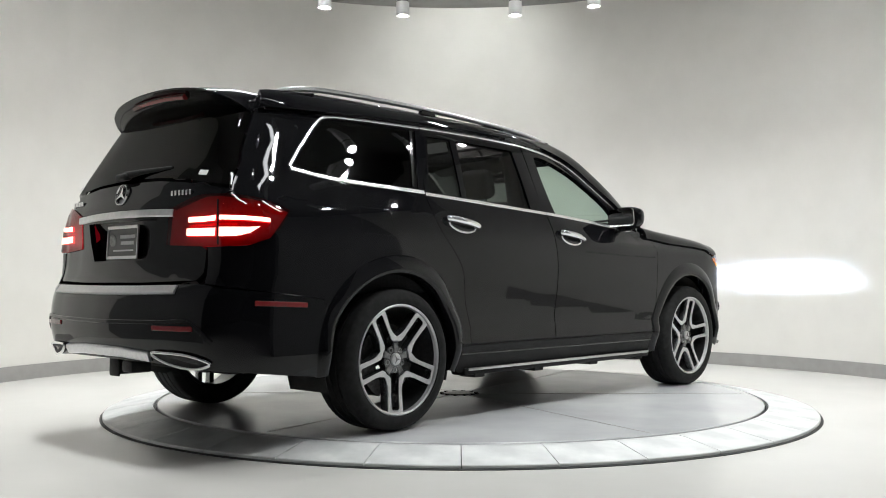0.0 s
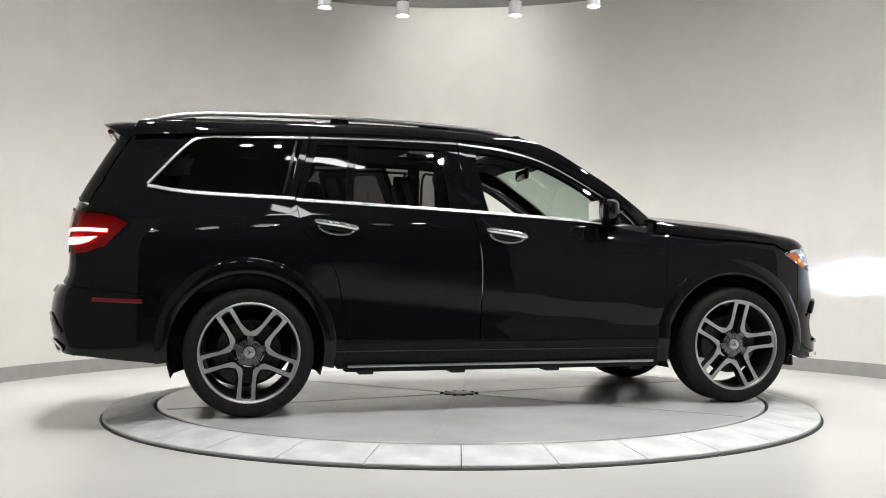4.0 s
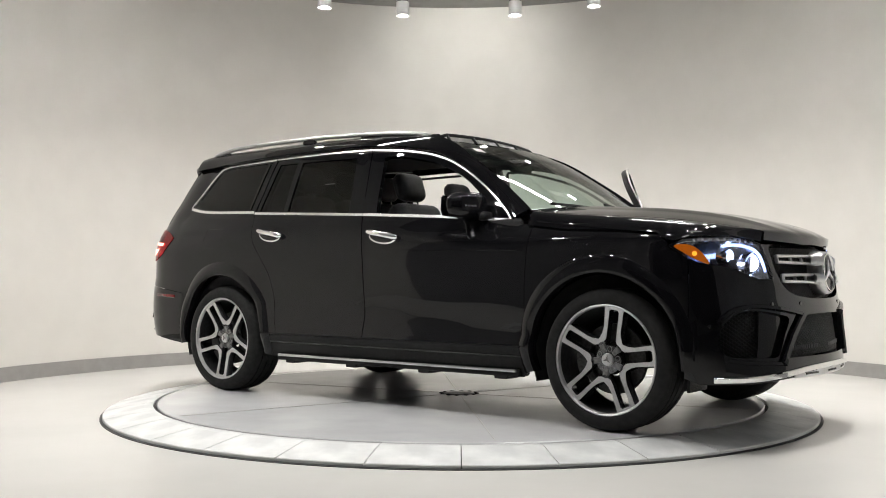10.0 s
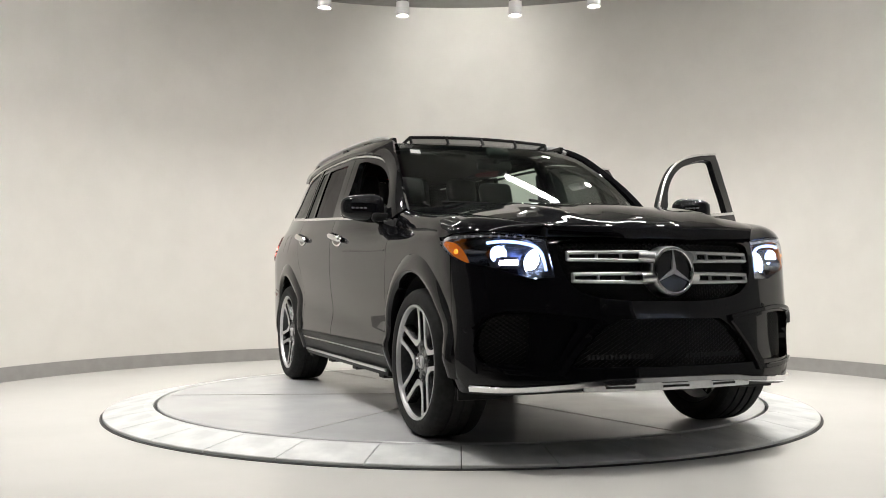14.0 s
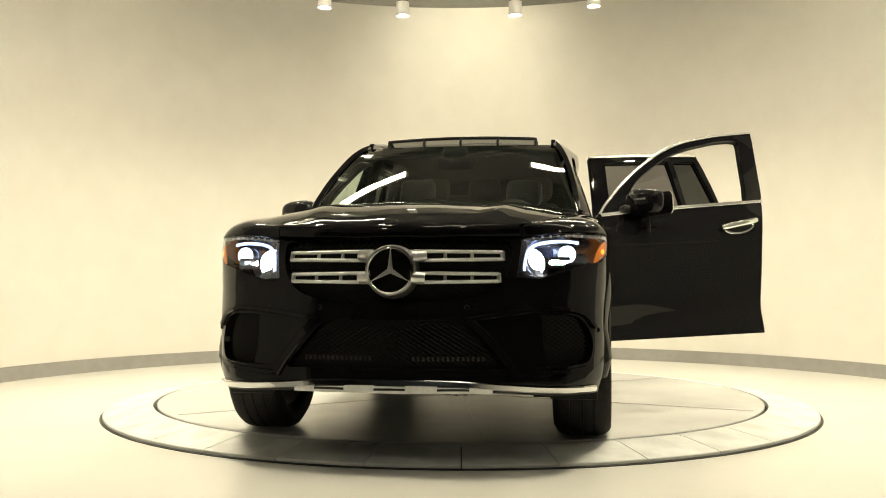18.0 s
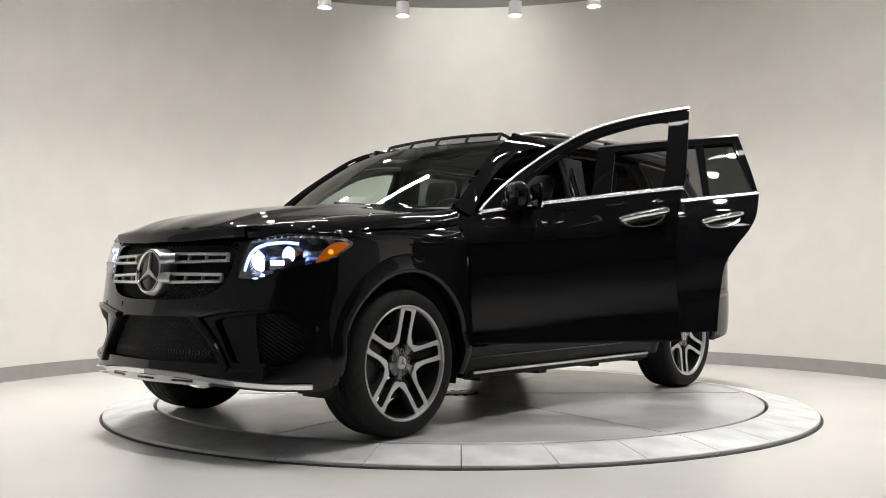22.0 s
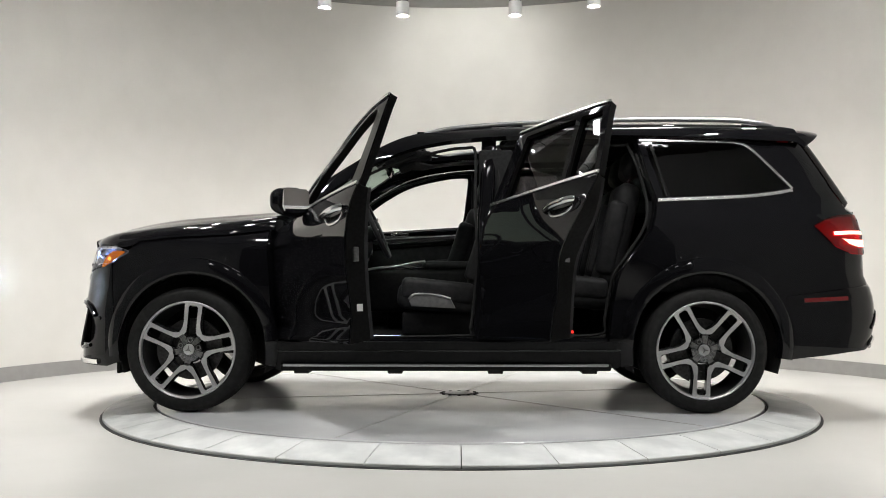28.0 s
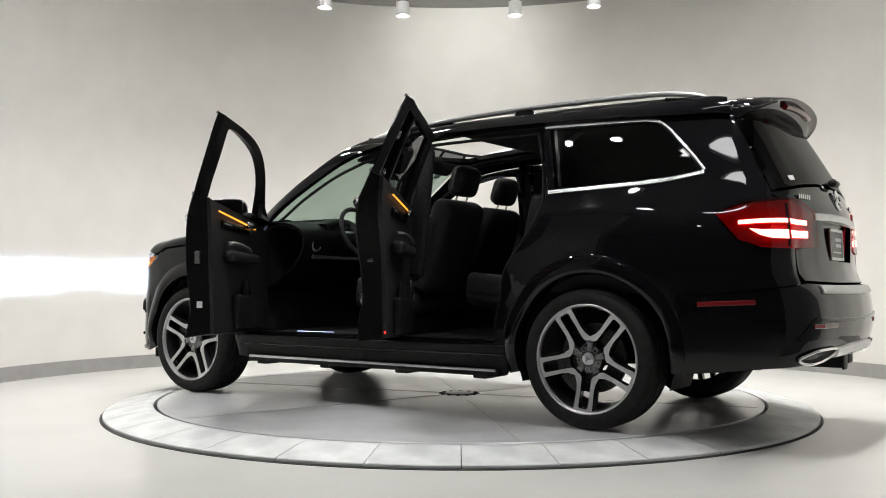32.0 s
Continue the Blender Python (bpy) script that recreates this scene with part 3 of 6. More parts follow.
TOPLINE = [(0.905, 1.125), (0.84, 1.205), (0.70, 1.328), (0.49, 1.468), (0.28, 1.568), (0.03, 1.622), (-0.277, 1.650), (-0.70, 1.660), (-1.18, 1.660), (-1.60, 1.657), (-1.95, 1.652), (-2.12, 1.650), (-2.208, 1.645)]
BELT = [(0.905, 1.125), (0.62, 1.155), (-0.216, 1.206), (-0.80, 1.237), (-1.284, 1.262), (-1.75, 1.288), (-1.967, 1.305), (-2.13, 1.332)]


def belt_z(x):
    return float(np.interp(-x, [-p[0] for p in BELT], [p[1] for p in BELT]))


# open left doors: turned about their hinges and lifted a little at the free edge
def opened(hx, hy, deg, tx, ty, lift):
    h = Matrix.Translation((hx, hy, 0)) @ Matrix.Rotation(radians(tx), 4, "X") @ Matrix.Rotation(radians(ty), 4, "Y")
    return Matrix.Translation((0, 0, lift)) @ h @ Matrix.Rotation(radians(-deg), 4, "Z") @ h.inverted()


TALL = Matrix.Translation((0, 0, 0.43)) @ Matrix.Diagonal((1, 1, 1.028, 1)) @ Matrix.Translation((0, 0, -0.43))
DOOR_F = opened(0.960, 0.911, 60.9, 1.7, -0.25, 0.014) @ TALL
DOOR_R = opened(-0.177, 0.959, 63.0, 0.32, -3.67, 0.016) @ TALL


def side_panels(sg):
    def P(name, loops, mat_, parent=CAR, label="", **k):
        return skin(name, [both(l, sg) for l in loops], body, mat_, parent, label, **k)
    side = "left" if sg > 0 else "right"
    # front fender, between door, arch, lamp and bumper
    fend = ux(line([(1.062, 1.09), (1.3, 1.06), (1.62, 1.045), (1.83, 1.023)])) + ux(line([(1.83, 1.023), (1.893, 0.972)])) + ux(line([(1.897, 0.952), (1.97, 0.909), (1.992, 0.898), (1.995, 0.74), (1.99, 0.60), (1.965, 0.49)]))
    fend += ux(arc(FA, AZ, AR, 12, 176)) + ux(line([(1.046, 0.40), (1.042, 0.425)])) + ux(catmull(GAP_F, 5))
    P("front_fender", [fend], PAINT, label="gloss black front fender")
    # quarter panel with a hole for its window
    quart = ux(line([(-1.183, 1.652), (-1.6, 1.650), (-1.95, 1.645), (-2.12, 1.643), (-2.19, 1.640)])) + [(seek(0, x + 0.005, z), z) for x, z in JOINT[::-1]] + [(seek(0, -2.475, 1.188), 1.188)]
    quart += [(UR(0.80), 1.185), (U(-2.40), 1.175), (U(-2.30), 1.155), (U(-2.215), 1.115), (U(-2.33), 0.985), (U(-2.44), 0.945), (UR(0.76), 0.94), (UR(0.76), 0.771), (U(-2.35), 0.734), (U(-2.03), 0.6955), (U(-1.9915), 0.60), (U(-1.985), 0.53)]
    quart = line(quart, 0.05) + ux(arc(RA, AZ, AR, 165, 5)) + ux([(-1.03, 0.425)]) + ux(catmull(GAP_R, 5)) + ux(line([(-1.279, 1.27), (-1.24, 1.40), (-1.183, 1.652)]))
    win = ux(catmull([(-1.315, 1.288), (-1.76, 1.309), (-1.97, 1.328), (-2.075, 1.347)], 4)) + ux(catmull([(-2.085, 1.365), (-1.99, 1.475), (-1.87, 1.598), (-1.80, 1.626), (-1.70, 1.630)], 5)) + ux(line([(-1.68, 1.63), (-1.225, 1.632)]))
    P("rear_quarter_panel", [quart, win], PAINT, label="gloss black rear quarter panel")
    q = P("quarter_window", [win], PRIVACY, label="dark tinted fixed rear side window", thick=0.004, proud=-0.004)
    trim = ux(catmull([(-1.28, 1.270), (-1.76, 1.292), (-1.967, 1.311), (-2.118, 1.338)], 6))
    trim2 = ux(catmull([(-2.122, 1.348), (-2.01, 1.478), (-1.88, 1.612), (-1.80, 1.642), (-1.68, 1.648), (-1.195, 1.650)], 8))
    band("window_trim", body, both(trim, sg), 0.022, 0.007, TRIM, q, "chrome window trim")
    band("window_trim", body, both(trim2, sg), 0.016, 0.007, TRIM, q, "chrome window trim")
    # pillar strip inside the quarter window
    band("window_divider", body, both(ux(line([(-1.345, 1.298), (-1.262, 1.626)])), sg), 0.018, 0.001, GLOSS, q)
    if sg < 0:
        flap = ux(line([(-1.57, 1.155), (-1.78, 1.165), (-1.79, 1.045), (-1.77, 1.025), (-1.57, 1.02), (-1.57, 1.155)], 0.03))
        band("fuel_flap_joint", body, mir(flap), 0.003, 0.0004, GLOSS, CAR, "joint line of the fuel flap")
    # rocker panel and running board
    rock = ux(line([(1.03, 0.42), (0.3, 0.42), (-1.05, 0.42), (-1.06, 0.30), (-1.03, 0.265), (1.0, 0.245), (1.045, 0.29), (1.03, 0.42)], 0.1))
    P("side_sill", [rock[::-1]], PLASTIC, label="matte black side sill", thick=0.03)
    band("sill_groove", body, both(ux(line([(1.02, 0.365), (-1.04, 0.372)], 0.1)), sg), 0.012, 0.004, GLOSS, CAR)
    # arch flare
    for cx, a0, a1, nm in ((FA, -6, 193, "front_arch_flare"), (RA, -13, 188, "rear_arch_flare")):
        rows = []
        for i in range(41):
            a = a0 + (a1 - a0) * i / 40
            c, s_ = math.cos(radians(a)), math.sin(radians(a))
            w = 0.050 * (0.55 + 0.45 * max(0, math.sin(radians(a)))) + 0.02
            row = []
            for r, pr in ((AR - 0.030, -0.055), (AR - 0.027, -0.012), (AR - 0.023, 0.012), (AR - 0.014, 0.021), (AR + 0.008, 0.022), (AR + w * 0.5, 0.016), (AR + w * 0.9, 0.007), (AR + w * 1.15, -0.004)):
                p = body(U(cx + r * c), AZ + r * s_)
                row.append(Vector((p.x, sg * (p.y + pr), p.z)))
            rows.append(row)
        grid_skin(nm, rows, PAINT, CAR, "gloss black wheel arch flare", flip=sg < 0)
        # liner
        rows = []
        for i in range(25):
            a = radians(-20 + 220 * i / 24)
            rows.append([(cx + (AR - 0.01) * math.cos(a), sg * y, AZ + (AR - 0.01) * math.sin(a)) for y in (0.90, 0.80, 0.60)] + [(cx + 0.02 * math.cos(a), sg * 0.58, AZ + 0.02 * math.sin(a))])
        grid_skin("wheel_arch_liner", rows, UNDER, CAR, "matte black wheel arch liner", thick=0.004, flip=sg < 0)
    # door seals of the closed greenhouse: cant rail and front pillar
    c1 = resample([tuple(body(*p)) for p in ux(catmull(TOPLINE, 8))], 60)
    c2 = resample(catmull(ROOF_EDGE, 8), 60)
    rows = []
    for a, b in zip(c1, c2):
        a, b = Vector(a), Vector(b)
        t = (b - a)
        mid = a * 0.45 + b * 0.55 + Vector((0, 0.010 + 0.018 * ease((0.2 - a.x) / 0.8), 0.004 + 0.008 * ease((0.2 - a.x) / 0.8))) * min(1, t.length / 0.12)
        rows.append([Vector((p.x, sg * p.y, p.z)) for p in [a * (1 - k) ** 2 + mid * 2 * k * (1 - k) + b * k * k for k in [j / 8 for j in range(9)]]])
    grid_skin("roof_side_frame", rows, PAINT, CAR, "gloss black roof side frame and windscreen pillar", thick=0.03, flip=sg > 0)
    # shoulder between fender and bonnet
    xs = np.linspace(1.03, 1.83, 26)
    c2 = resample(catmull(HOOD_EDGE, 8), 60)
    rows, pairs = [], []

    def hood_at(x):
        return Vector((x, *(float(np.interp(x, [q[0] for q in c2[::-1]], [q[i] for q in c2[::-1]])) for i in (1, 2))))
    for x in xs:
        zt = float(np.interp(x, [1.062, 1.3, 1.62, 1.83], [1.09, 1.06, 1.045, 1.023]))
        pairs.append((body(U(x), zt), hood_at(x)))
    lamp_top = resample([tuple(body(U(1.83), 1.023)), tuple(body(U(1.87), 0.99))] + [tuple(body(u, z + 0.004)) for u, z in catmull(LAMP_TOP[::-1], 4)[3:]], 18)
    for i in range(1, 18):
        pairs.append((Vector(lamp_top[i]), hood_at(1.83 + 0.40 * i / 17)))
    for a, b in pairs:
        m = Vector(((a.x + b.x) / 2, a.y * 0.85 + b.y * 0.15, b.z + 0.004))
        rows.append([Vector((p.x, sg * p.y, p.z)) for p in [a * (1 - k) ** 2 + m * 2 * k * (1 - k) + b * k * k for k in [j / 8 for j in range(9)]]])
    grid_skin("fender_shoulder", rows, PAINT, CAR, "gloss black fender top", thick=0.01, flip=sg < 0)


LAMP_TOP = [(UF(0.60), 0.982), (UF(0.72), 0.995), (UF(0.82), 1.001), (U(2.01), 0.996), (U(1.955), 0.981), (U(1.900), 0.963)]
HOOD_EDGE = [(2.23, 0.56, 1.030), (2.13, 0.655, 1.048), (1.98, 0.725, 1.075), (1.75, 0.772, 1.103), (1.45, 0.797, 1.128), (1.2, 0.800, 1.150), (0.98, 0.79, 1.180)]
ROOF_EDGE = [(0.985, 0.790, 1.178), (0.86, 0.772, 1.285), (0.70, 0.742, 1.410), (0.52, 0.705, 1.530), (0.37, 0.668, 1.618), (0.20, 0.628, 1.682), (0.0, 0.610, 1.712), (-0.5, 0.606, 1.735), (-1.2, 0.600, 1.744), (-1.8, 0.596, 1.740), (-2.08, 0.592, 1.731), (-2.185, 0.590, 1.719)]


def crown():
    """Bonnet, windscreen, roof."""
    e = resample(catmull(HOOD_EDGE, 8), 30)
    mid = resample(catmull([(2.305, 0, 1.018), (2.27, 0, 1.043), (2.15, 0, 1.090), (1.95, 0, 1.142), (1.7, 0, 1.181), (1.4, 0, 1.203), (1.22, 0, 1.212), (1.12, 0, 1.216)], 8), 30)
    rows = []
    for k, (p, m) in enumerate(zip(e, mid)):
        row = []
        for j in range(33):
            v = -1 + j / 16
            w = abs(v)
            q = 0.5 * w ** 2 + 0.5 * w ** 3.2
            x = m[0] + (p[0] - m[0]) * w ** 2
            z = m[2] + (p[2] - m[2]) * q
            z += 0.012 * math.exp(-((w - 0.60) / 0.07) ** 2) * min(1, k / 6) - 0.004 * math.exp(-((w - 0.3) / 0.1) ** 2)
            row.append((x, p[1] * v, z))
        rows.append(row)
    front = [(x - 0.006, y, z - 0.035) for x, y, z in rows[0]]
    grid_skin("bonnet", [front] + rows, PAINT, CAR, "gloss black bonnet with raised creases", thick=0.012, flip=False)
    # windscreen
    we = resample(catmull([(x, y - 0.022, z + 0.004) for x, y, z in ROOF_EDGE[:6]], 8), 16)
    wm = resample(catmull([(1.165, 0, 1.198), (0.985, 0, 1.325), (0.775, 0, 1.467), (0.595, 0, 1.580), (0.45, 0, 1.655)], 8), 16)
    rows = [[(m[0] + (p[0] - m[0]) * abs(v) ** 2.2, p[1] * v, m[2] + (p[2] - m[2]) * abs(v) ** 2.2) for v in [-1 + j / 12 for j in range(25)]] for p, m in zip(we, wm)]
    grid_skin("windscreen", rows, CLEAR, CAR, "clear laminated windscreen")
    q = [[Vector(rows[i][j]) for j in (1, 2)] for i in (11, 12)]
    part("windscreen_sticker", quad_bm([q[0][0], q[0][1], q[1][1], q[1][0]], (0.004, 0, 0.005)), WHITEPLASTIC, CAR, "small white paper label on the windscreen")
    # cowl with wipers
    cow = [[(1.13 - dx - 0.16 * abs(v) ** 2.2, 0.79 * v, 1.200 - dz - 0.03 * v * v) for v in [-1 + j / 8 for j in range(17)]] for dx, dz in ((-0.03, 0.01), (0.02, 0.035), (0.06, 0.02))]
    grid_skin("cowl_panel", cow, PLASTIC, CAR, "matte black plastic cowl", thick=0.01, flip=True)
    for y0, y1 in ((0.62, -0.08), (0.02, -0.60)):
        p = [(1.13 - 0.22 * y0 * y0, y0, 1.195), (1.105 - 0.2 * ((y0 + y1) / 2) ** 2, (y0 + y1) / 2, 1.226), (1.075 - 0.2 * y1 * y1, y1, 1.262 - 0.04 * abs(y1))]
        part("wiper", tube_bm(catmull(p, 6), 0.009, 6), PLASTIC, CAR, "black wiper arm and blade", smooth=50)
    # roof with its sunroof opening
    re_ = resample(catmull(ROOF_EDGE[5:], 8), 40)
    rm = resample(catmull([(0.45, 0, 1.655), (0.2, 0, 1.708), (-0.1, 0, 1.748), (-0.5, 0, 1.775), (-1.2, 0, 1.795), (-1.8, 0, 1.798), (-2.28, 0, 1.786)], 8), 40)

    def roof_at(u, v):
        f = u * 39
        i = min(38, max(0, int(f)))
        f -= i
        p = [re_[i][k] * (1 - f) + re_[i + 1][k] * f for k in range(3)]
        m = [rm[i][k] * (1 - f) + rm[i + 1][k] * f for k in range(3)]
        w = abs(v) ** 2.4
        return Vector((m[0] + (p[0] - m[0]) * w, p[1] * v, m[2] + (p[2] - m[2]) * w))

    def ring(u0, u1, v):
        return line([(u0, -v), (u0, v), (u1, v), (u1, -v), (u0, -v)], 0.05)[::-1]
    outer, hole, glass = ring(0.0, 1.0, 0.999), ring(0.075, 0.30, 0.80), ring(0.31, 0.66, 0.80)
    outer = line([(0, -1), (1, -1), (1, 1), (0, 1), (0, -1)], 0.04)

    def rs(u, v):
        return roof_at(u, -v)
    skin("roof_panel", [outer, hole, glass], rs, PAINT, CAR, "gloss black roof", thick=0.03, step=0.05)
    skin("rear_roof_glass", [glass], rs, PRIVACY, CAR, "dark fixed panorama roof glass", thick=0.006, step=0.07, proud=-0.002)
    skin("sunroof_panel", [ring(0.33, 0.57, 0.78)], rs, GLOSS, CAR, "open dark sunroof panel slid over the roof", thick=0.006, step=0.07, proud=0.03)
    # headliner below, leaving the opening free
    skin("headliner", [outer, ring(0.07, 0.31, 0.82)], rs, CLOTH, CAR, "black cloth headliner", thick=0.01, step=0.08, proud=-0.045)
    # raised wind deflector: posts, net and top rail
    defl = new("wind_deflector")
    defl.parent = CAR
    defl["label"] = "raised black mesh wind deflector at the front of the open sunroof"
    ys = np.linspace(-0.495, 0.495, 5)
    top = [(0.155 + 0.03 * (1 - (y / 0.5) ** 2), y, 1.735 + 0.012 * (1 - (y / 0.5) ** 2)) for y in np.linspace(-0.5, 0.5, 21)]
    lo = [(0.20 + 0.03 * (1 - (y / 0.5) ** 2), y, 1.668 + 0.030 * (1 - (y / 0.5) ** 2)) for y in np.linspace(-0.5, 0.5, 21)]
    part("deflector_rail", tube_bm([(-0.06, -0.50, 1.70)] + top + [(-0.06, 0.50, 1.70)], 0.011, 6), PLASTIC, defl, smooth=50)
    for y in ys:
        i = int(round((y + 0.5) * 20))
        part("deflector_post", tube_bm([lo[i], top[i]], 0.010, 6), PLASTIC, defl, smooth=50)
    grid_skin("deflector_net", [[Vector(a).lerp(Vector(b), k / 4) for a, b in zip(lo, top)] for k in range(5)], NET, defl, "fine black mesh net")
    # roof rails
    for sg in (1, -1):
        rl = new("roof_rail")
        rl.parent = CAR
        rl["label"] = "satin silver roof rail"
        path = catmull([(0.225, 0.632, 1.682), (0.14, 0.631, 1.708), (0.0, 0.628, 1.741), (-0.25, 0.624, 1.767), (-0.75, 0.619, 1.791), (-1.2, 0.615, 1.801), (-1.65, 0.61, 1.800), (-1.85, 0.605, 1.793), (-2.02, 0.60, 1.770), (-2.08, 0.597, 1.752)], 6)
        part("rail_bar", tube_bm([(x, sg * y, z) for x, y, z in path], [0.008 + 0.011 * min(1, i / 8, (len(path) - 1 - i) / 8) for i in range(len(path))], 10, squash=0.75), SATIN, rl, smooth=60)
        for x0, x1, z in ((0.20, 0.02, 1.708), (-0.28, -0.50, 1.756), (-0.92, -1.06, 1.774), (-1.84, -2.07, 1.752)):
            dz = 0.026 if x0 < -1.5 else 0.0
            part("rail_foot", prism_bm([(x0, z - 0.03), (x1, z - 0.03), (x1 + 0.02, z + 0.016 - dz), (x0 - 0.02, z + 0.016)], sg * 0.605, sg * 0.632), GLOSS, rl, "gloss black rail foot")


NET = pane("net_black", (0.28, 0.28, 0.28), 0.5, 0.01)


def door_common(sg, front, move):
    """A side door: outer skin, frame, glass, handle, inner trim."""
    def P(name, loops, mat_, parent, label="", **k):
        return skin(name, [both(l, sg) for l in loops], body, mat_, parent, label, move=move, **k)
    g = 0.004
    if front:
        fr = [(x - g, z) for x, z in catmull(GAP_F, 5)]
        bk = [(x + g, z) for x, z in catmull(GAP_B, 5)]
        top = [(0.905, 1.118), (0.62, 1.148), (-0.205, 1.199)]
        name = "front_door"
    else:
        fr = [(x - g, z) for x, z in catmull(GAP_B, 5)]
        bk = [(x + g, z) for x, z in catmull(GAP_R, 5)]
        top = [(-0.213, 1.199), (-0.80, 1.230), (-1.268, 1.252)]
        name = "rear_door"
    if front:
        fr[-1] = (1.05, 1.095)
    loop = ux(line([fr[-1]] + top, 0.06)) + ux(bk[::-1]) + ux(line([bk[0], fr[0]], 0.06)) + ux(fr)
    opn = move is not None
    lab = ("open " if opn else "closed ") + "gloss black " + ("front" if front else "rear") + " passenger door"
    d = P(name, [loop], PAINT, CAR, lab, thick=0.005 if opn else 0.02)
    # belt trim
    bt = [(0.885, 1.130), (0.62, 1.156), (-0.206, 1.207)] if front else [(-0.212, 1.207), (-0.80, 1.238), (-1.272, 1.262)]
    band("belt_trim", body, both(ux(line(bt, 0.08)), sg), 0.020, 0.007, TRIM, d, "chrome belt trim", move=move)
    # window frame as a ring: outline minus glass
    if front:
        outl = ux(catmull([(0.905, 1.128), (0.84, 1.200), (0.70, 1.322), (0.49, 1.462), (0.28, 1.562), (0.03, 1.616), (-0.262, 1.645)], 5)) + ux(line([(-0.262, 1.645), (-0.222, 1.25), (-0.206, 1.203)], 0.06)) + ux(line([(-0.206, 1.203), (0.62, 1.152), (0.905, 1.122)], 0.08))
        gl = ux(catmull([(0.74, 1.160), (0.62, 1.318), (0.45, 1.435), (0.26, 1.520), (0.03, 1.575), (-0.10, 1.588), (-0.145, 1.582)], 5)) + ux(line([(-0.148, 1.56), (-0.118, 1.30), (-0.098, 1.21)], 0.06)) + ux(line([(-0.098, 1.206), (0.62, 1.164), (0.74, 1.156)], 0.08))
        tr = catmull([(0.893, 1.135), (0.84, 1.196), (0.70, 1.318), (0.49, 1.458), (0.28, 1.558), (0.03, 1.612), (-0.262, 1.641)], 7)
    else:
        outl = ux(line([(-0.272, 1.645), (-0.70, 1.655), (-1.176, 1.655), (-1.24, 1.40), (-1.27, 1.255), (-0.80, 1.234), (-0.212, 1.203), (-0.235, 1.35), (-0.272, 1.645)], 0.06))
        gl = ux(line([(-0.385, 1.600), (-0.80, 1.608), (-0.905, 1.608), (-0.935, 1.26), (-0.345, 1.222), (-0.36, 1.40), (-0.385, 1.600)], 0.06))
        tr = line([(-0.270, 1.643), (-0.70, 1.653), (-1.178, 1.653)], 0.08)
    holes = [gl]
    if not front:
        gl2 = ux(line([(-0.955, 1.608), (-1.14, 1.61), (-1.235, 1.268), (-0.975, 1.258), (-0.955, 1.608)], 0.06))
        holes.append(gl2)
    P("window_frame", [outl] + holes, PAINT, d, "gloss black window frame", thick=0.03 if not opn else 0.006, proud=-0.004)
    if opn:
        P("frame_lining", [outl] + holes, FRAME, d, "satin black inner window frame", thick=0.036, proud=-0.0105)
    band("window_trim", body, both(ux(tr), sg), 0.015, 0.006, TRIM, d, "chrome window trim", move=move)
    # the front side windows are lowered
    if not front:
        P("window_pane", [gl], DOORGLASS, d, "dark tinted rear door window", thick=0.0, proud=-0.012 if not opn else -0.032)
        P("quarter_light", [gl2], PRIVACY, d, "dark tinted fixed quarter light", thick=0.0, proud=-0.010 if not opn else -0.032)
    # pull handle in its cup
    hx, hz = (0.0, 1.062) if front else (-1.04, 1.102)
    M = move or Matrix()

    def out(x, z, o):
        p = body(U(x), z)
        return M @ Vector((p.x, sg * (p.y + o), p.z))
    hp = [out(hx + dx, hz + dz, o) for dx, dz, o in ((0.122, -0.012, 0.004), (0.10, -0.006, 0.028), (0.03, 0.008, 0.044), (-0.05, 0.020, 0.042), (-0.10, 0.028, 0.027), (-0.122, 0.030, 0.004))]
    h = part("door_handle", tube_bm(catmull([tuple(p) for p in hp], 5), [0.012] + [0.0195] * 24 + [0.012], 12, squash=0.95), CHROME, d, "chrome pull handle", smooth=60)
    cup = [(hx + 0.105 * math.cos(a), hz - 0.005 + 0.040 * math.sin(a) - 0.1 * 0.105 * math.cos(a)) for a in [2 * math.pi * i / 24 for i in range(24)]]
    P("handle_recess", [ux(cup)[::-1]], GLOSS, d, "gloss black handle cup", thick=0.004, proud=0.0015)
    bowl = [(x, z) for x, z in cup if z < hz - 0.004 - 0.1 * (x - hx)]
    bowl = sorted(bowl)
    rim_ = [(x, hz - 0.010 - 0.1 * (x - hx)) for x in np.linspace(bowl[-1][0], bowl[0][0], 12)]
    P("cup_bowl", [ux(bowl + rim_)[::-1]], GLOSS, d, "dark lower half of the handle cup", thick=0.004, proud=0.006)
    band("cup_lip", body, both(ux([p for p in cup[12:]] + cup[:1]), sg), 0.012, 0.006, CHROME, d, "chrome lip below the handle", move=move)
    if front:
        band("door_crease", body, both(ux(line([(1.03, 0.955), (0.62, 0.962), (0.16, 0.975)], 0.06)), sg), 0.007, 0.003, PAINT, d, move=move)
    if opn:
        # inner trim: card, armrest, pocket, lights, edge with latch
        card = [(x, z) for x, z in loop]
        cu = sum(p[0] for p in card) / len(card)
        cz = sum(p[1] for p in card) / len(card)
        inner = [(cu + (u - cu) * 0.95, cz + (z - cz) * 0.955) for u, z in card]

        def deep(u, z):
            p = body(u, z)
            return Vector((p.x, 0.835 + 0.02 * math.sin((z - 0.45) * 3.2), p.z))
        skin("door_card", [both(inner, sg)], deep, LEATHER, d, "black leather inner door trim", thick=0.03, move=move)
        # shell edge between skin and card
        rows = []
        for (u, z), (u2, z2) in zip(loop + loop[:1], inner + inner[:1]):
            a = body(u, z)
            b = deep(u2, z2)
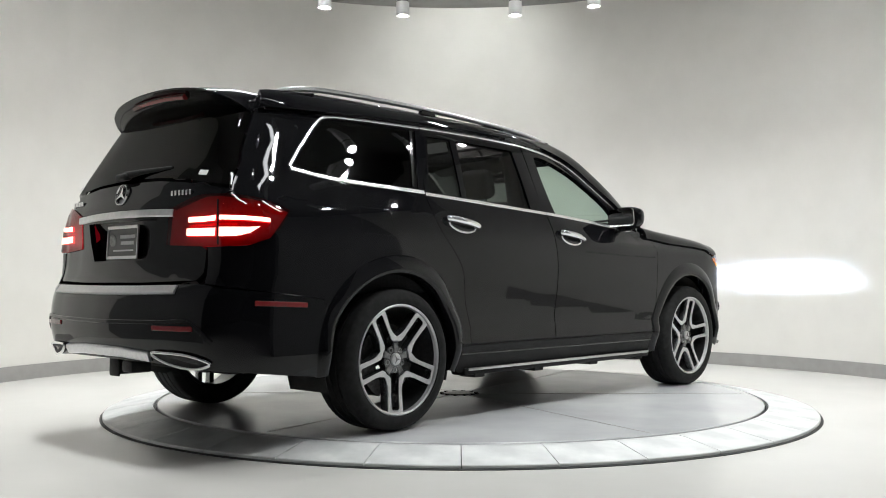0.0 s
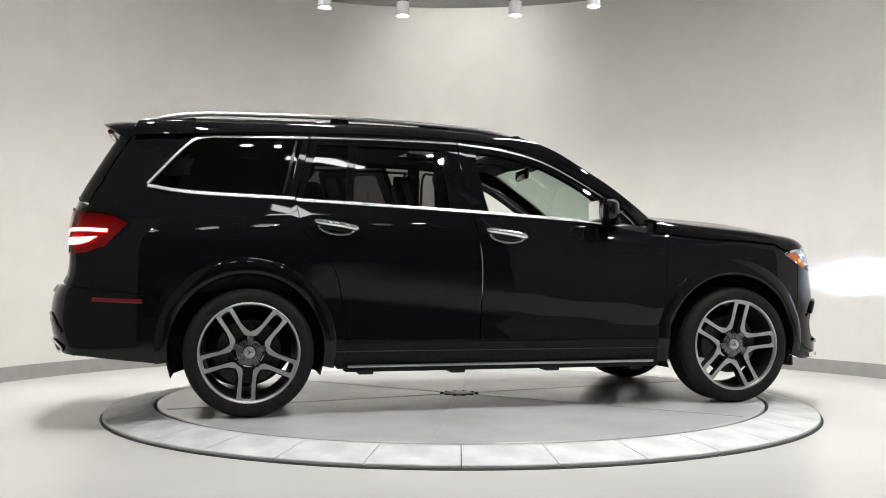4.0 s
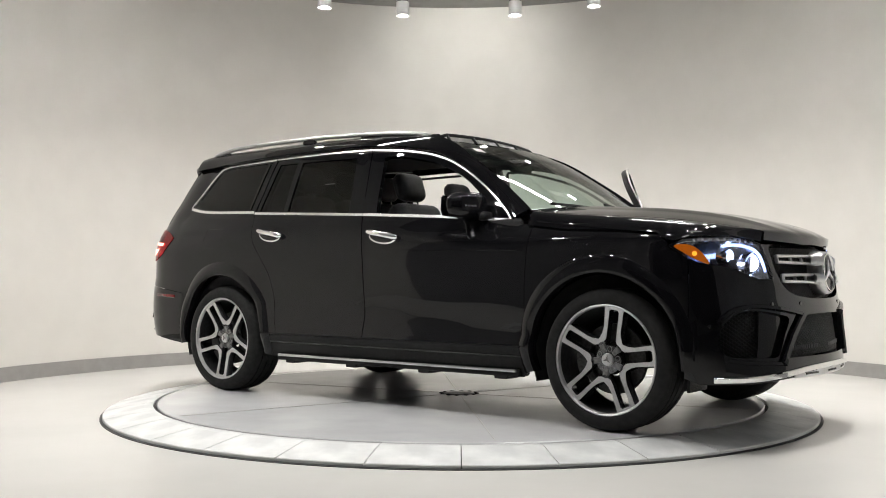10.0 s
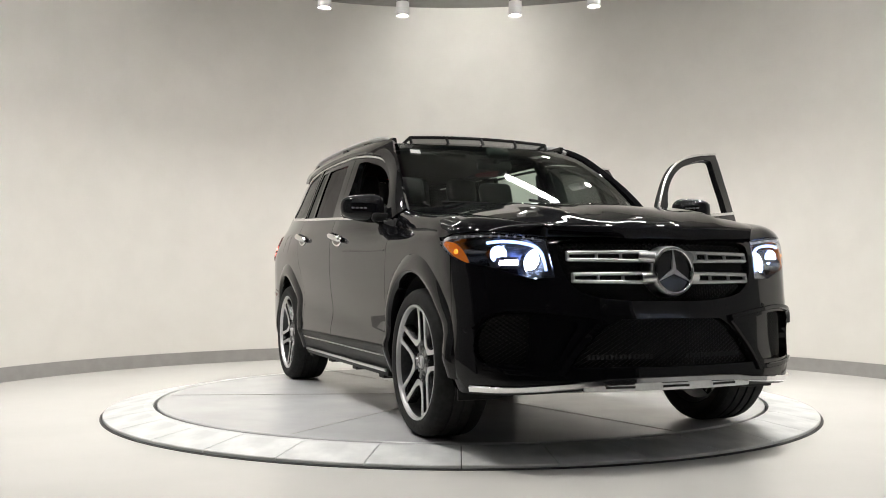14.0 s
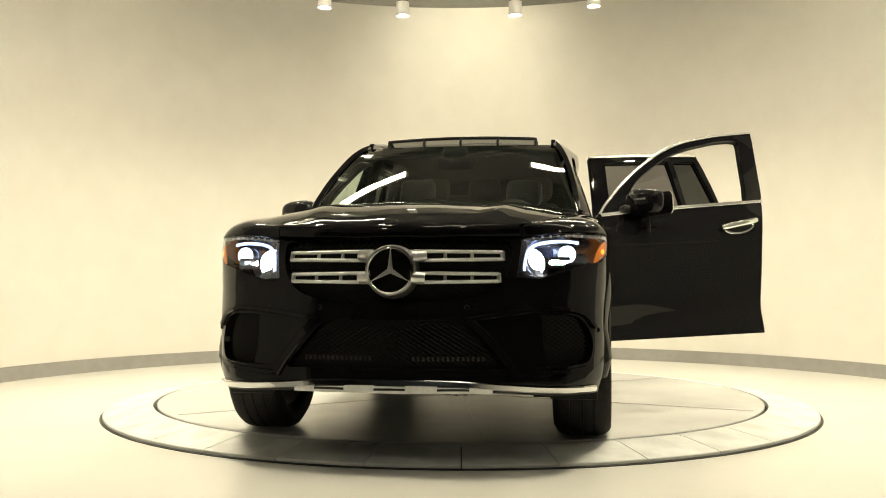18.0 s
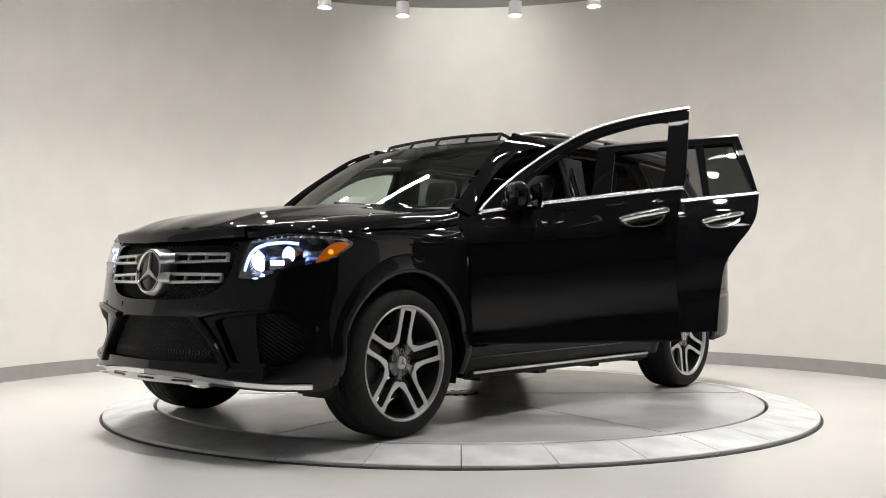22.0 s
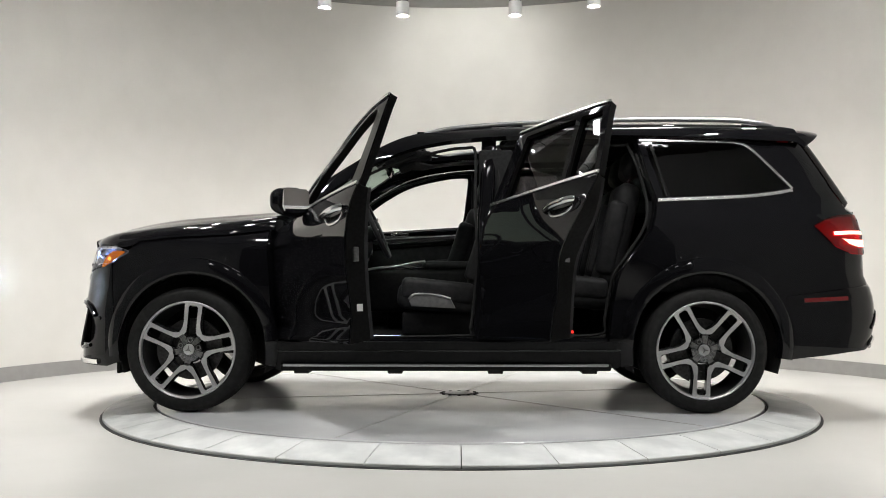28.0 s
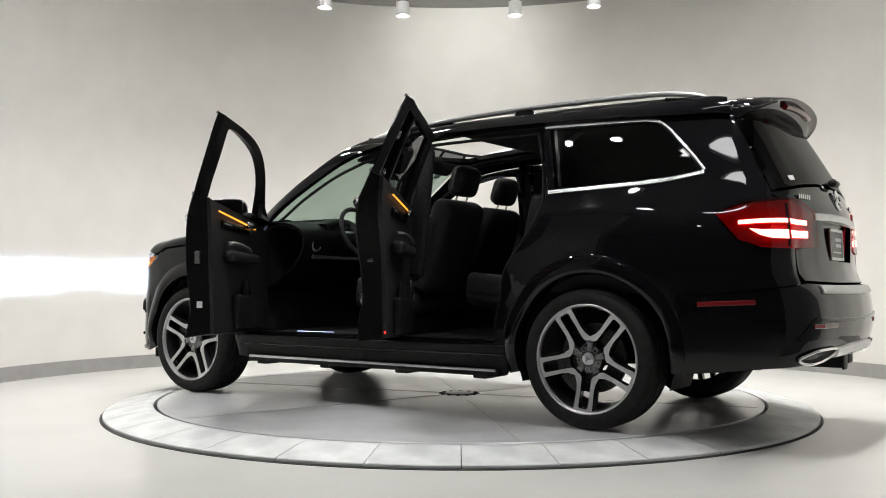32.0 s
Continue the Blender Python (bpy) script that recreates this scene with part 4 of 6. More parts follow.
            rows.append([M @ Vector((a.x, a.y - 0.008, a.z)), M @ Vector((a.x * 0.6 + b.x * 0.4, a.y * 0.5 + b.y * 0.5, a.z * 0.6 + b.z * 0.4)), M @ Vector((b.x, b.y - 0.01, b.z))])
        grid_skin("door_edge", rows, FRAME, d, "black painted door edge", thick=0.002, flip=True)
        x0 = -0.16 if front else -1.12
        zb = 0.93 if front else 0.97
        L = 0.86 if front else 0.72
        part("armrest", box_at(M, x0 + 0.12 + L * 0.42, 0.785, zb - 0.05, L * 0.62, 0.075, 0.06, 0.022), LEATHER, d, "padded black armrest", smooth=50)
        part("door_pocket", box_at(M, x0 + 0.28 + L * 0.42, 0.795, 0.56, L * 0.62, 0.06, 0.20, 0.02), PLASTIC, d, "black storage pocket", smooth=50)
        part("trim_strip", box_at(M, x0 + 0.1 + L * 0.40, 0.815, zb + 0.13, L * 0.60, 0.02, 0.045, 0.008), GLOSS, d, "gloss black trim strip", smooth=50)
        part("ambient_light", tube_bm([tuple(M @ Vector((x, 0.803, belt_z(x) - 0.075))) for x in np.linspace(x0 + 0.10, x0 + 0.06 + L * 0.88, 9)], 0.0045, 6), AMBERLINE, d, "thin glowing amber light line")
        part("inner_handle", box_at(M, x0 + 0.22 + L * 0.55, 0.795, zb + 0.16, 0.14, 0.03, 0.035, 0.012), CHROME, d, "chrome inner handle", smooth=50)
        part("grab_handle", tube_bm([tuple(M @ Vector(q)) for q in catmull([(x0 + 0.25, 0.80, zb + 0.02), (x0 + 0.32, 0.765, zb + 0.02), (x0 + 0.55, 0.76, zb + 0.0), (x0 + 0.62, 0.79, zb - 0.03)], 5)], 0.012, 8), SATIN, d, "satin silver grab handle", smooth=50)
        part("warning_lamp", box_at(M, x0 + 0.16, 0.812, 0.475, 0.022, 0.008, 0.013, 0.003), REDGLOW, d, "red door warning light")
        part("door_latch", box_at(M, (-0.148 if front else -1.034), 0.90, 0.86, 0.016, 0.03, 0.07, 0.004), STEEL, d, "steel latch")
        part("latch_sticker", box_at(M, (-0.150 if front else -0.985), 0.885, 0.60 if front else 0.74, 0.008, 0.03, 0.035, 0.0), WHITEPLASTIC, d, "small white sticker")
        # loudspeaker cover
        sp = lathe_bm([(0.0, -0.012), (0.06, -0.012), (0.075, 0.0)], 24, "y")
        bmesh.ops.transform(sp, matrix=M @ Matrix.Translation((x0 + 0.72 * L, 0.80, 0.68)), verts=sp.verts)
        part("speaker_cover", sp, PLASTIC, d, "round speaker cover", smooth=40)
    return d


AMBERLINE = glow("amber_ambient_line", (1.0, 0.33, 0.03), 1.6)


def mirrors():
    for sg, move in ((1, DOOR_F), (-1, None)):
        M = move or Matrix()
        wide, lift = (0.112, -0.022) if move else (0.124, 0.0)
        m = new("wing_mirror")
        m.parent = CAR
        m["label"] = "gloss black wing mirror with indicator"
        shell = bmesh.new()
        bmesh.ops.create_uvsphere(shell, u_segments=24, v_segments=16, radius=1)
        for v in shell.verts:
            x, y, z = v.co
            s = 3.2
            k = (abs(x) ** s + abs(y) ** s + abs(z) ** s) ** (-1 / s)
            x, y, z = x * k, y * k, z * k
            px = 0.655 + x * (0.074 if x > 0 else 0.05) * (1 - 0.3 * max(0, y)) - 0.03 * y
            v.co = M @ Vector((px, sg * (0.978 + y * wide), 1.216 + lift + z * (0.080 - 0.014 * y) + 0.006 * y))
        part("mirror_shell", shell, PAINT, m, smooth=60)
        gw, gz, gh = (0.88, 1.212, 0.069) if move else (0.84, 1.216, 0.064)
        g = [(0.978 + gw * wide * a, gz + lift + gh * b) for a, b in ((-1, -0.75), (-0.8, -1), (0.85, -0.85), (1, -0.5), (0.95, 0.7), (0.8, 0.95), (-0.8, 1), (-1, 0.8))]
        gb = prism_bm([(sg * y, z) for y, z in g], 0.603, 0.5965, "yz")
        tw = Matrix.Translation((0.60, sg * 0.972, 0)) @ Matrix.Rotation(radians(24 if sg > 0 else -4), 4, "Z") @ Matrix.Translation((-0.640, -sg * 0.972, 0))
        bmesh.ops.transform(gb, matrix=M @ tw, verts=gb.verts)
        part("mirror_glass", gb, MIRROR, m, "silver mirror glass")
        part("mirror_foot", box_at(M, 0.70, sg * 0.880, 1.160, 0.12, 0.12, 0.05, 0.02), PLASTIC, m, "black mirror foot", smooth=50)
        for i in range(7):
            part("indicator_segment", box_at(M, 0.728 - 0.004 * abs(i - 3), sg * (0.905 + 0.024 * i), 1.212, 0.006, 0.018, 0.010, 0.002), LENSGREY, m)
        # sail trim where the foot meets the window
        tri = prism_bm([(0.90, 1.130), (0.70, 1.155), (0.70, 1.30)], sg * 0.775, sg * 0.80, "xz")
        bmesh.ops.transform(tri, matrix=M, verts=tri.verts)
        part("sail_trim", tri, GLOSS, m, "gloss black mirror triangle")


MIRROR = mat("mirror_silver", (0.85, 0.85, 0.85), (0.87, 0.87, 0.87), 0.03, 1.0)
LENSGREY = mat("grey_lens", (0.10, 0.10, 0.11), (0.14, 0.14, 0.15), 0.2, scale=90)


def front_end():
    # bumper skin with its openings
    outer = [(UF(y), z) for y, z in line([(-0.60, 0.985), (0.60, 0.985)], 0.06)]
    lamp_edge = [(UF(0.60), 0.982), (UF(0.562), 0.797), (UF(0.67), 0.792), (UF(0.77), 0.823), (UF(0.855), 0.851), (U(2.045), 0.873), (U(2.0), 0.895)]
    down = line([(U(2.0), 0.895), (U(1.999), 0.74), (U(1.994), 0.60), (U(1.968), 0.49), (U(1.972), 0.38), (U(1.96), 0.30), (U(2.05), 0.272), (UF(0.72), 0.275), (UF(0.4), 0.295), (UF(0.0), 0.295)], 0.05)
    lhalf = line(lamp_edge, 0.05) + down[1:]
    loop = outer[::1] + lhalf + [(-u, z) for u, z in lhalf[::-1]]
    loop = tidy(loop)
    grille = [(UF(y), z) for y, z in catmull([(0.0, 0.978), (0.32, 0.976), (0.52, 0.965), (0.548, 0.91), (0.515, 0.80), (0.43, 0.725), (0.25, 0.695), (0.0, 0.69)], 5)]
    grille = grille + [(-u, z) for u, z in grille[::-1]]
    low = [(UF(y), z) for y, z in line([(0.0, 0.612), (0.26, 0.610)], 0.05) + catmull([(0.285, 0.606), (0.34, 0.575), (0.42, 0.498), (0.495, 0.405)], 4) + line([(0.485, 0.394), (0.0, 0.392)], 0.05)]
    low = low + [(-u, z) for u, z in low[::-1]]
    # the outer opening holds a mesh and, inboard of it, a recessed gloss panel
    sidei = [(UF(y), z) for y, z in catmull([(0.47, 0.592), (0.56, 0.615), (0.66, 0.630), (0.76, 0.634), (0.83, 0.620), (0.876, 0.565), (0.893, 0.49), (0.868, 0.418), (0.78, 0.405), (0.66, 0.400), (0.585, 0.402), (0.555, 0.43), (0.51, 0.51)], 3, True)]
    panel = [(UF(y), z) for y, z in catmull([(0.455, 0.60), (0.56, 0.628), (0.665, 0.640), (0.676, 0.56), (0.684, 0.47), (0.690, 0.39), (0.575, 0.39), (0.545, 0.43), (0.495, 0.51)], 3, True)]
    holes = [grille, low, sidei, [(-u, z) for u, z in sidei]]
    skin("front_bumper", [loop] + holes, body, PAINT, CAR, "gloss black front bumper with large intakes", thick=0.05, step=0.05)

    def deep(d):
        def f(u, z):
            p = body(u, z)
            c = Vector((p.x - d, p.y * (1 - d * 0.6), p.z))
            return c
        return f
    for sg in (1, -1):
        skin("intake_panel", [both(panel[::-1] if inside_area(panel) < 0 else panel, sg)], deep(0.026), PAINT, CAR, "recessed gloss black bumper panel", thick=0.004)
    # dark mesh behind the openings: backing and lattice
    for l, nm, d in ((grille, "grille_backing", 0.05), (low, "intake_backing", 0.05), (sidei, "intake_backing", 0.055), ([(-u, z) for u, z in sidei], "intake_backing", 0.055)):
        g = new("grille" if nm == "grille_backing" else "air_intake")
        g.parent = CAR
        g["label"] = "black honeycomb " + ("radiator grille" if nm == "grille_backing" else "air intake")
        skin(nm, [l], deep(d), UNDER, g, thick=0.004, step=0.08)
        us, zs = [p[0] for p in l], [p[1] for p in l]
        verts, faces = [], []
        f = deep(d - 0.016)
        pitch = 0.021
        for fam in (1, -1):
            k = int((max(us) - min(us) + max(zs) - min(zs)) / pitch) + 2
            for i in range(-k, k):
                c = i * pitch * 1.6
                prev = None
                for j in range(61):
                    z = min(zs) + (max(zs) - min(zs)) * j / 60
                    u = (min(us) + max(us)) / 2 + c + fam * (z - min(zs)) * 1.7
                    ok = inside((u, z), l)
                    if ok:
                        p = f(u, z)
                        a = len(verts)
                        verts += [p + Vector((0.0, -0.0022, 0.0018 * fam)), p + Vector((0, 0.0022, -0.0018 * fam)), p + Vector((-0.012, 0, 0))]
                        if prev is not None:
                            faces += [[prev, a, a + 1, prev + 1], [prev + 1, a + 1, a + 2, prev + 2], [prev + 2, a + 2, a, prev]]
                        prev = a
                    else:
                        prev = None
        part_mesh("mesh_lattice", mesh_of("mesh_lattice", verts, faces, PLASTIC, False), g, "black diamond mesh")
        if nm == "grille_backing":
            gr = g
    # cooler fins showing at the bottom of the lower intake
    for sg in (1, -1):
        for i in range(15):
            p = body(UF(sg * (0.10 + 0.022 * i)), 0.438)
            part("cooler_fin", box_bm(p.x - 0.032, p.y, p.z, 0.006, 0.013, 0.020, 0), FIN, CAR, "grey metal cooler fin")
    # two slatted silver bars either side of the emblem
    for sg in (1, -1):
        for z, w in ((0.895, 0.505), (0.797, 0.485)):
            y0, y1 = 0.10, w
            for dz, nm in ((0.021, "bar_edge"), (-0.021, "bar_edge")):
                path = [tuple(body(UF(sg * y), z + dz * (1 - 0.25 * (y - y0) / (y1 - y0))) + Vector((0.006, 0, 0))) for y in np.linspace(y0, y1, 10)]
                part(nm, tube_bm(path, 0.0085, 8), SATIN, gr, smooth=60)
            for y in (0.14, 0.245, 0.365, y1):
                path = [tuple(body(UF(sg * y), z + dz) + Vector((0.004, 0, 0))) for dz in (-0.02, 0.02)]
                part("bar_web", tube_bm(path, 0.008 if y < y1 else 0.010, 6), SATIN, gr, smooth=60)
    # round emblem in its surround
    em = new("front_emblem")
    em.parent = CAR
    em["label"] = "round silver emblem on a dark disc"
    C = Vector((2.386, 0, 0.829))
    tilt = Matrix.Translation(C) @ Matrix.Rotation(radians(-5), 4, "Y") @ Matrix.Rotation(radians(-90), 4, "Z")

    def put(bm):
        bmesh.ops.transform(bm, matrix=tilt, verts=bm.verts)
        return bm
    part("emblem_surround", put(lathe_bm([(0.122, -0.07), (0.118, -0.02), (0.114, 0.004), (0.110, 0.009), (0.106, 0.004), (0.106, -0.03)], 56)), SATIN, em, "broad satin silver surround", smooth=50)
    part("emblem_disc", put(lathe_bm([(0.0, 0.004), (0.09, 0.004), (0.107, 0.0), (0.107, -0.02)], 48)), GLOSS, em, "dark gloss disc", smooth=30)
    part("emblem_ring", put(lathe_bm([(0.107, 0.002), (0.105, 0.014), (0.099, 0.016), (0.095, 0.012), (0.095, 0.0)], 56)), CHROME, em, "chrome ring", smooth=50)
    for k in range(3):
        a = radians(90 + 120 * k)
        poly = [(0.098 * math.cos(a), 0.098 * math.sin(a)), (0.013 * math.cos(a + 1.05), 0.013 * math.sin(a + 1.05)), (0.0, 0.0), (0.013 * math.cos(a - 1.05), 0.013 * math.sin(a - 1.05))]
        part("emblem_blade", put(prism_bm(poly, 0.002, 0.014, "xz", 0.002)), ALLOY, em)
    for sg in (1, -1):
        for z, w in ((0.895, 0.150), (0.797, 0.150)):
            c0 = Vector((2.375, sg * 0.085, 0.834 + (z - 0.834) * 0.9))
            c1 = body(UF(sg * w), z) + Vector((0.006, 0, 0))
            part("emblem_wing", tube_bm([tuple(c0), tuple(c0.lerp(c1, 0.5)), tuple(c1)], [0.034, 0.029, 0.027], 10, squash=1.0), SATIN, em, "satin silver wing towards the grille bar", smooth=60)
    # bright lower lip in three pieces
    lip = [(UF(y), z) for y, z in catmull([(-0.905, 0.298), (-0.72, 0.302), (-0.5, 0.316), (-0.3, 0.330), (0, 0.335), (0.3, 0.330), (0.5, 0.316), (0.72, 0.302), (0.905, 0.298)], 6)]

    band("bumper_lip", body, lip, 0.030, 0.016, CHROME, CAR, "polished chrome lower bumper lip")
    low2 = [(UF(y), z) for y, z in line([(-0.45, 0.306), (0.45, 0.306)], 0.06)]
    band("skid_plate", body, low2, 0.035, 0.006, SATIN, CAR, "silver skid plate under the bumper")
    for y in (-0.28, 0.0, 0.28):
        band("skid_slot", body, [(UF(y - 0.07), 0.306), (UF(y), 0.307), (UF(y + 0.07), 0.306)], 0.012, 0.010, GLOSS, CAR, "dark slot in the lip")
    # fins at the outer intakes
    for sg in (1, -1):
        band("bumper_fin", body, [(UF(sg * y), z) for y, z in catmull([(0.352, 0.606), (0.385, 0.575), (0.455, 0.50), (0.515, 0.42), (0.548, 0.365)], 4)], 0.040, 0.020, PAINT, CAR, "gloss black bumper fin")
        band("intake_blade", body, [(UF(sg * y), z) for y, z in catmull([(0.345, 0.612), (0.45, 0.627), (0.56, 0.642), (0.68, 0.654), (0.78, 0.653), (0.85, 0.632), (0.895, 0.575)], 4)], 0.022, 0.018, PAINT, CAR, "gloss black blade over the intake")
        band("intake_blade", body, [(UF(sg * y), z) for y, z in catmull([(0.56, 0.368), (0.66, 0.372), (0.76, 0.378), (0.86, 0.395)], 4)], 0.022, 0.012, PAINT, CAR, "gloss black blade under the intake")
    for y in (0.60, 0.34, -0.34, -0.60, 0.915, -0.915):
        part("parking_sensor", lathe_to(body(UF(y), 0.665 if abs(y) < 0.9 else 0.56), Vector((1, 0.35 * y, 0)), 0.012, 0.003), GLOSS, CAR, smooth=40)


FIN = mat("fin_aluminium", (0.03, 0.03, 0.032), (0.06, 0.06, 0.062), 0.45, 0.6, scale=90)


def lathe_to(p, n, r, h):
    b = lathe_bm([(0.0, h), (r * 0.85, h), (r, h * 0.4), (r, -0.004)], 16, "z")
    bmesh.ops.transform(b, matrix=Matrix.Translation(p) @ n.to_track_quat("Z", "Y").to_matrix().to_4x4(), verts=b.verts)
    return b


def headlamps():
    for sg in (1, -1):
        h = new("headlamp")
        h.parent = CAR
        h["label"] = "lit blue-white headlamp with amber side marker"
        top = LAMP_TOP
        bot = [(U(1.900), 0.959), (U(1.975), 0.913), (U(2.045), 0.878), (UF(0.855), 0.856), (UF(0.77), 0.828), (UF(0.67), 0.797), (UF(0.575), 0.792), (UF(0.565), 0.80)]
        loop = catmull(top, 4) + catmull(bot, 4) + line([(UF(0.565), 0.80), (UF(0.585), 0.89), (UF(0.60), 0.985)], 0.04)
        loop = [(u, z) for u, z in tidy(loop)][::-1]
        skin("headlamp_lens", [both(loop, sg)], body, LENS, h, "clear headlamp cover", thick=0.0, proud=0.004, step=0.04)

        def bowl(u, z):
            p = body(u, z)
            cu, cz = (U(1.925) + UF(0.565)) / 2 * (1 if u > 0 else -1), 0.90
            k = max(0, 1 - ((u - cu) / 0.24) ** 2) * max(0.0, 1 - ((z - cz) / 0.10) ** 2)
            return p + Vector((-1, -0.45 * (1 if u > 0 else -1), 0)) * (0.012 + 0.10 * k)
        gap_ = [(UF(0.774) + a, 0.866 + b) for a, b in ((-0.062, -0.026), (0.062, -0.026), (0.062, 0.026), (-0.062, 0.026))]
        skin("headlamp_bowl", [both(loop, sg), both(gap_, sg)], bowl, HEADHOUSE, h, "grey reflector housing", thick=0.003, step=0.03)
        # amber marker at the outer tip with its bulb
        am = catmull([(U(1.922), 0.957), (U(1.965), 0.966), (U(2.015), 0.957), (U(2.062), 0.924), (U(2.095), 0.868), (U(2.055), 0.880), (U(2.012), 0.900), (U(1.965), 0.928)], 4, True)
        skin("side_marker", [both(am[::-1], sg)], body, AMBER, h, "amber side marker", thick=0.006, proud=-0.004, step=0.03)
        q = body(sg * U(2.025), 0.918)
        part("marker_bulb", lathe_to(q - Vector((0.0, sg * 0.004, 0)), Vector((0.4, sg, 0)), 0.012, 0.005), AMBERBULB, h, "bright amber bulb", smooth=50)
        # chrome eyebrow with a row of small clear lenses
        sunk = lambda u, z: body(u, z) - Vector((0.014, 0, 0))
        brow = [(U(1.95), 0.972), (U(2.01), 0.984), (UF(0.84), 0.988), (UF(0.76), 0.986), (UF(0.68), 0.979), (UF(0.612), 0.969)]
        band("eyebrow_strip", sunk, both(catmull(brow, 4), sg), 0.018, 0.003, CHROME, h, "chrome eyebrow strip")
        for u, z in resample(brow, 13)[2:-1]:
            q = sunk(sg * u, z)
            part("indicator_lens", lathe_to(q, Vector((1, 0.4 * sg, 0.1)), 0.0065, 0.006), EYELENS, h, "small clear indicator lens", smooth=50)
        # light pipe along the top and down the inner edge
        pipe = [(UF(0.855), 0.955), (UF(0.80), 0.962), (UF(0.72), 0.958), (UF(0.655), 0.943), (UF(0.622), 0.915), (UF(0.606), 0.875), (UF(0.598), 0.828)]
        band("daytime_light", sunk, both(catmull(pipe, 5), sg), 0.013, 0.005, HEADBLUE, h, "glowing blue-white light pipe")
        # two projectors: chrome tube, stepped ring, bulging lens
        for y, z, r, gl in ((0.630, 0.860, 0.058, HEADGLOW), (0.806, 0.903, 0.034, HEADMID)):
            p = body(UF(y), z)
            ax = Vector((1, 0.12, -0.02))
            b = lathe_bm([(r * 1.22, -0.05), (r * 1.26, 0.0), (r * 1.18, 0.008), (r * 1.10, 0.004), (r * 1.06, -0.006), (r, -0.012)], 32, "z")
            e = lathe_bm([(0.0, 0.016), (r * 0.35, 0.014), (r * 0.65, 0.007), (r * 0.88, -0.003), (r, -0.014)], 32, "z")
            q = Matrix.Translation((p.x - 0.040, sg * (p.y - 0.008), p.z)) @ Vector((ax.x, sg * ax.y, ax.z)).to_track_quat("Z", "Y").to_matrix().to_4x4()
            bmesh.ops.transform(b, matrix=q, verts=b.verts)
            bmesh.ops.transform(e, matrix=q, verts=e.verts)
            part("projector_bezel", b, CHROME, h, "chrome projector ring", smooth=50)
            part("projector_lens", e, gl, h, "bright blue-white projector lens", smooth=50)
        # low beam: a bright strip deep in a black box with a slot, which gives the beam its flat cut-off
        p = body(UF(0.735), 0.866)
        T = Matrix.Translation((p.x - 0.022, sg * 0.735, 0.866)) @ Matrix.Rotation(radians(3 * sg), 4, "Z") @ Matrix.Rotation(radians(1.3), 4, "Y")
        part("beam_source", box_at(T, -0.165, 0, 0, 0.004, 0.07, 0.016, 0), BEAM, h, "intense blue-white beam source")
        part("beam_box", box_at(T, -0.175, 0, 0, 0.004, 0.092, 0.044, 0), GAP, h, "black beam box")
        for z in (0.016, -0.016):
            part("beam_shutter", box_at(T, 0, 0, z * 1.08, 0.003, 0.092, 0.016, 0), HEADHOUSE, h, "grey beam shutter")
            part("beam_box", box_at(T, -0.09, 0, z * 1.37, 0.175, 0.092, 0.003, 0), GAP, h)
        for y in (0.046, -0.046):
            part("beam_box", box_at(T, -0.09, y, 0, 0.175, 0.003, 0.044, 0), GAP, h)


BEAM = glow("low_beam_source", (0.62, 0.78, 1.0), 90000.0)
HEADHOUSE = mat("headlamp_housing", (0.22, 0.23, 0.26), (0.32, 0.33, 0.36), 0.2, 1.0, scale=70)
HEADMID = glow("headlamp_second_lens", (0.50, 0.64, 1.0), 6.0)
EYELENS = mat("clear_indicator_lens", (0.55, 0.56, 0.58), (0.65, 0.66, 0.68), 0.12, 0.3)


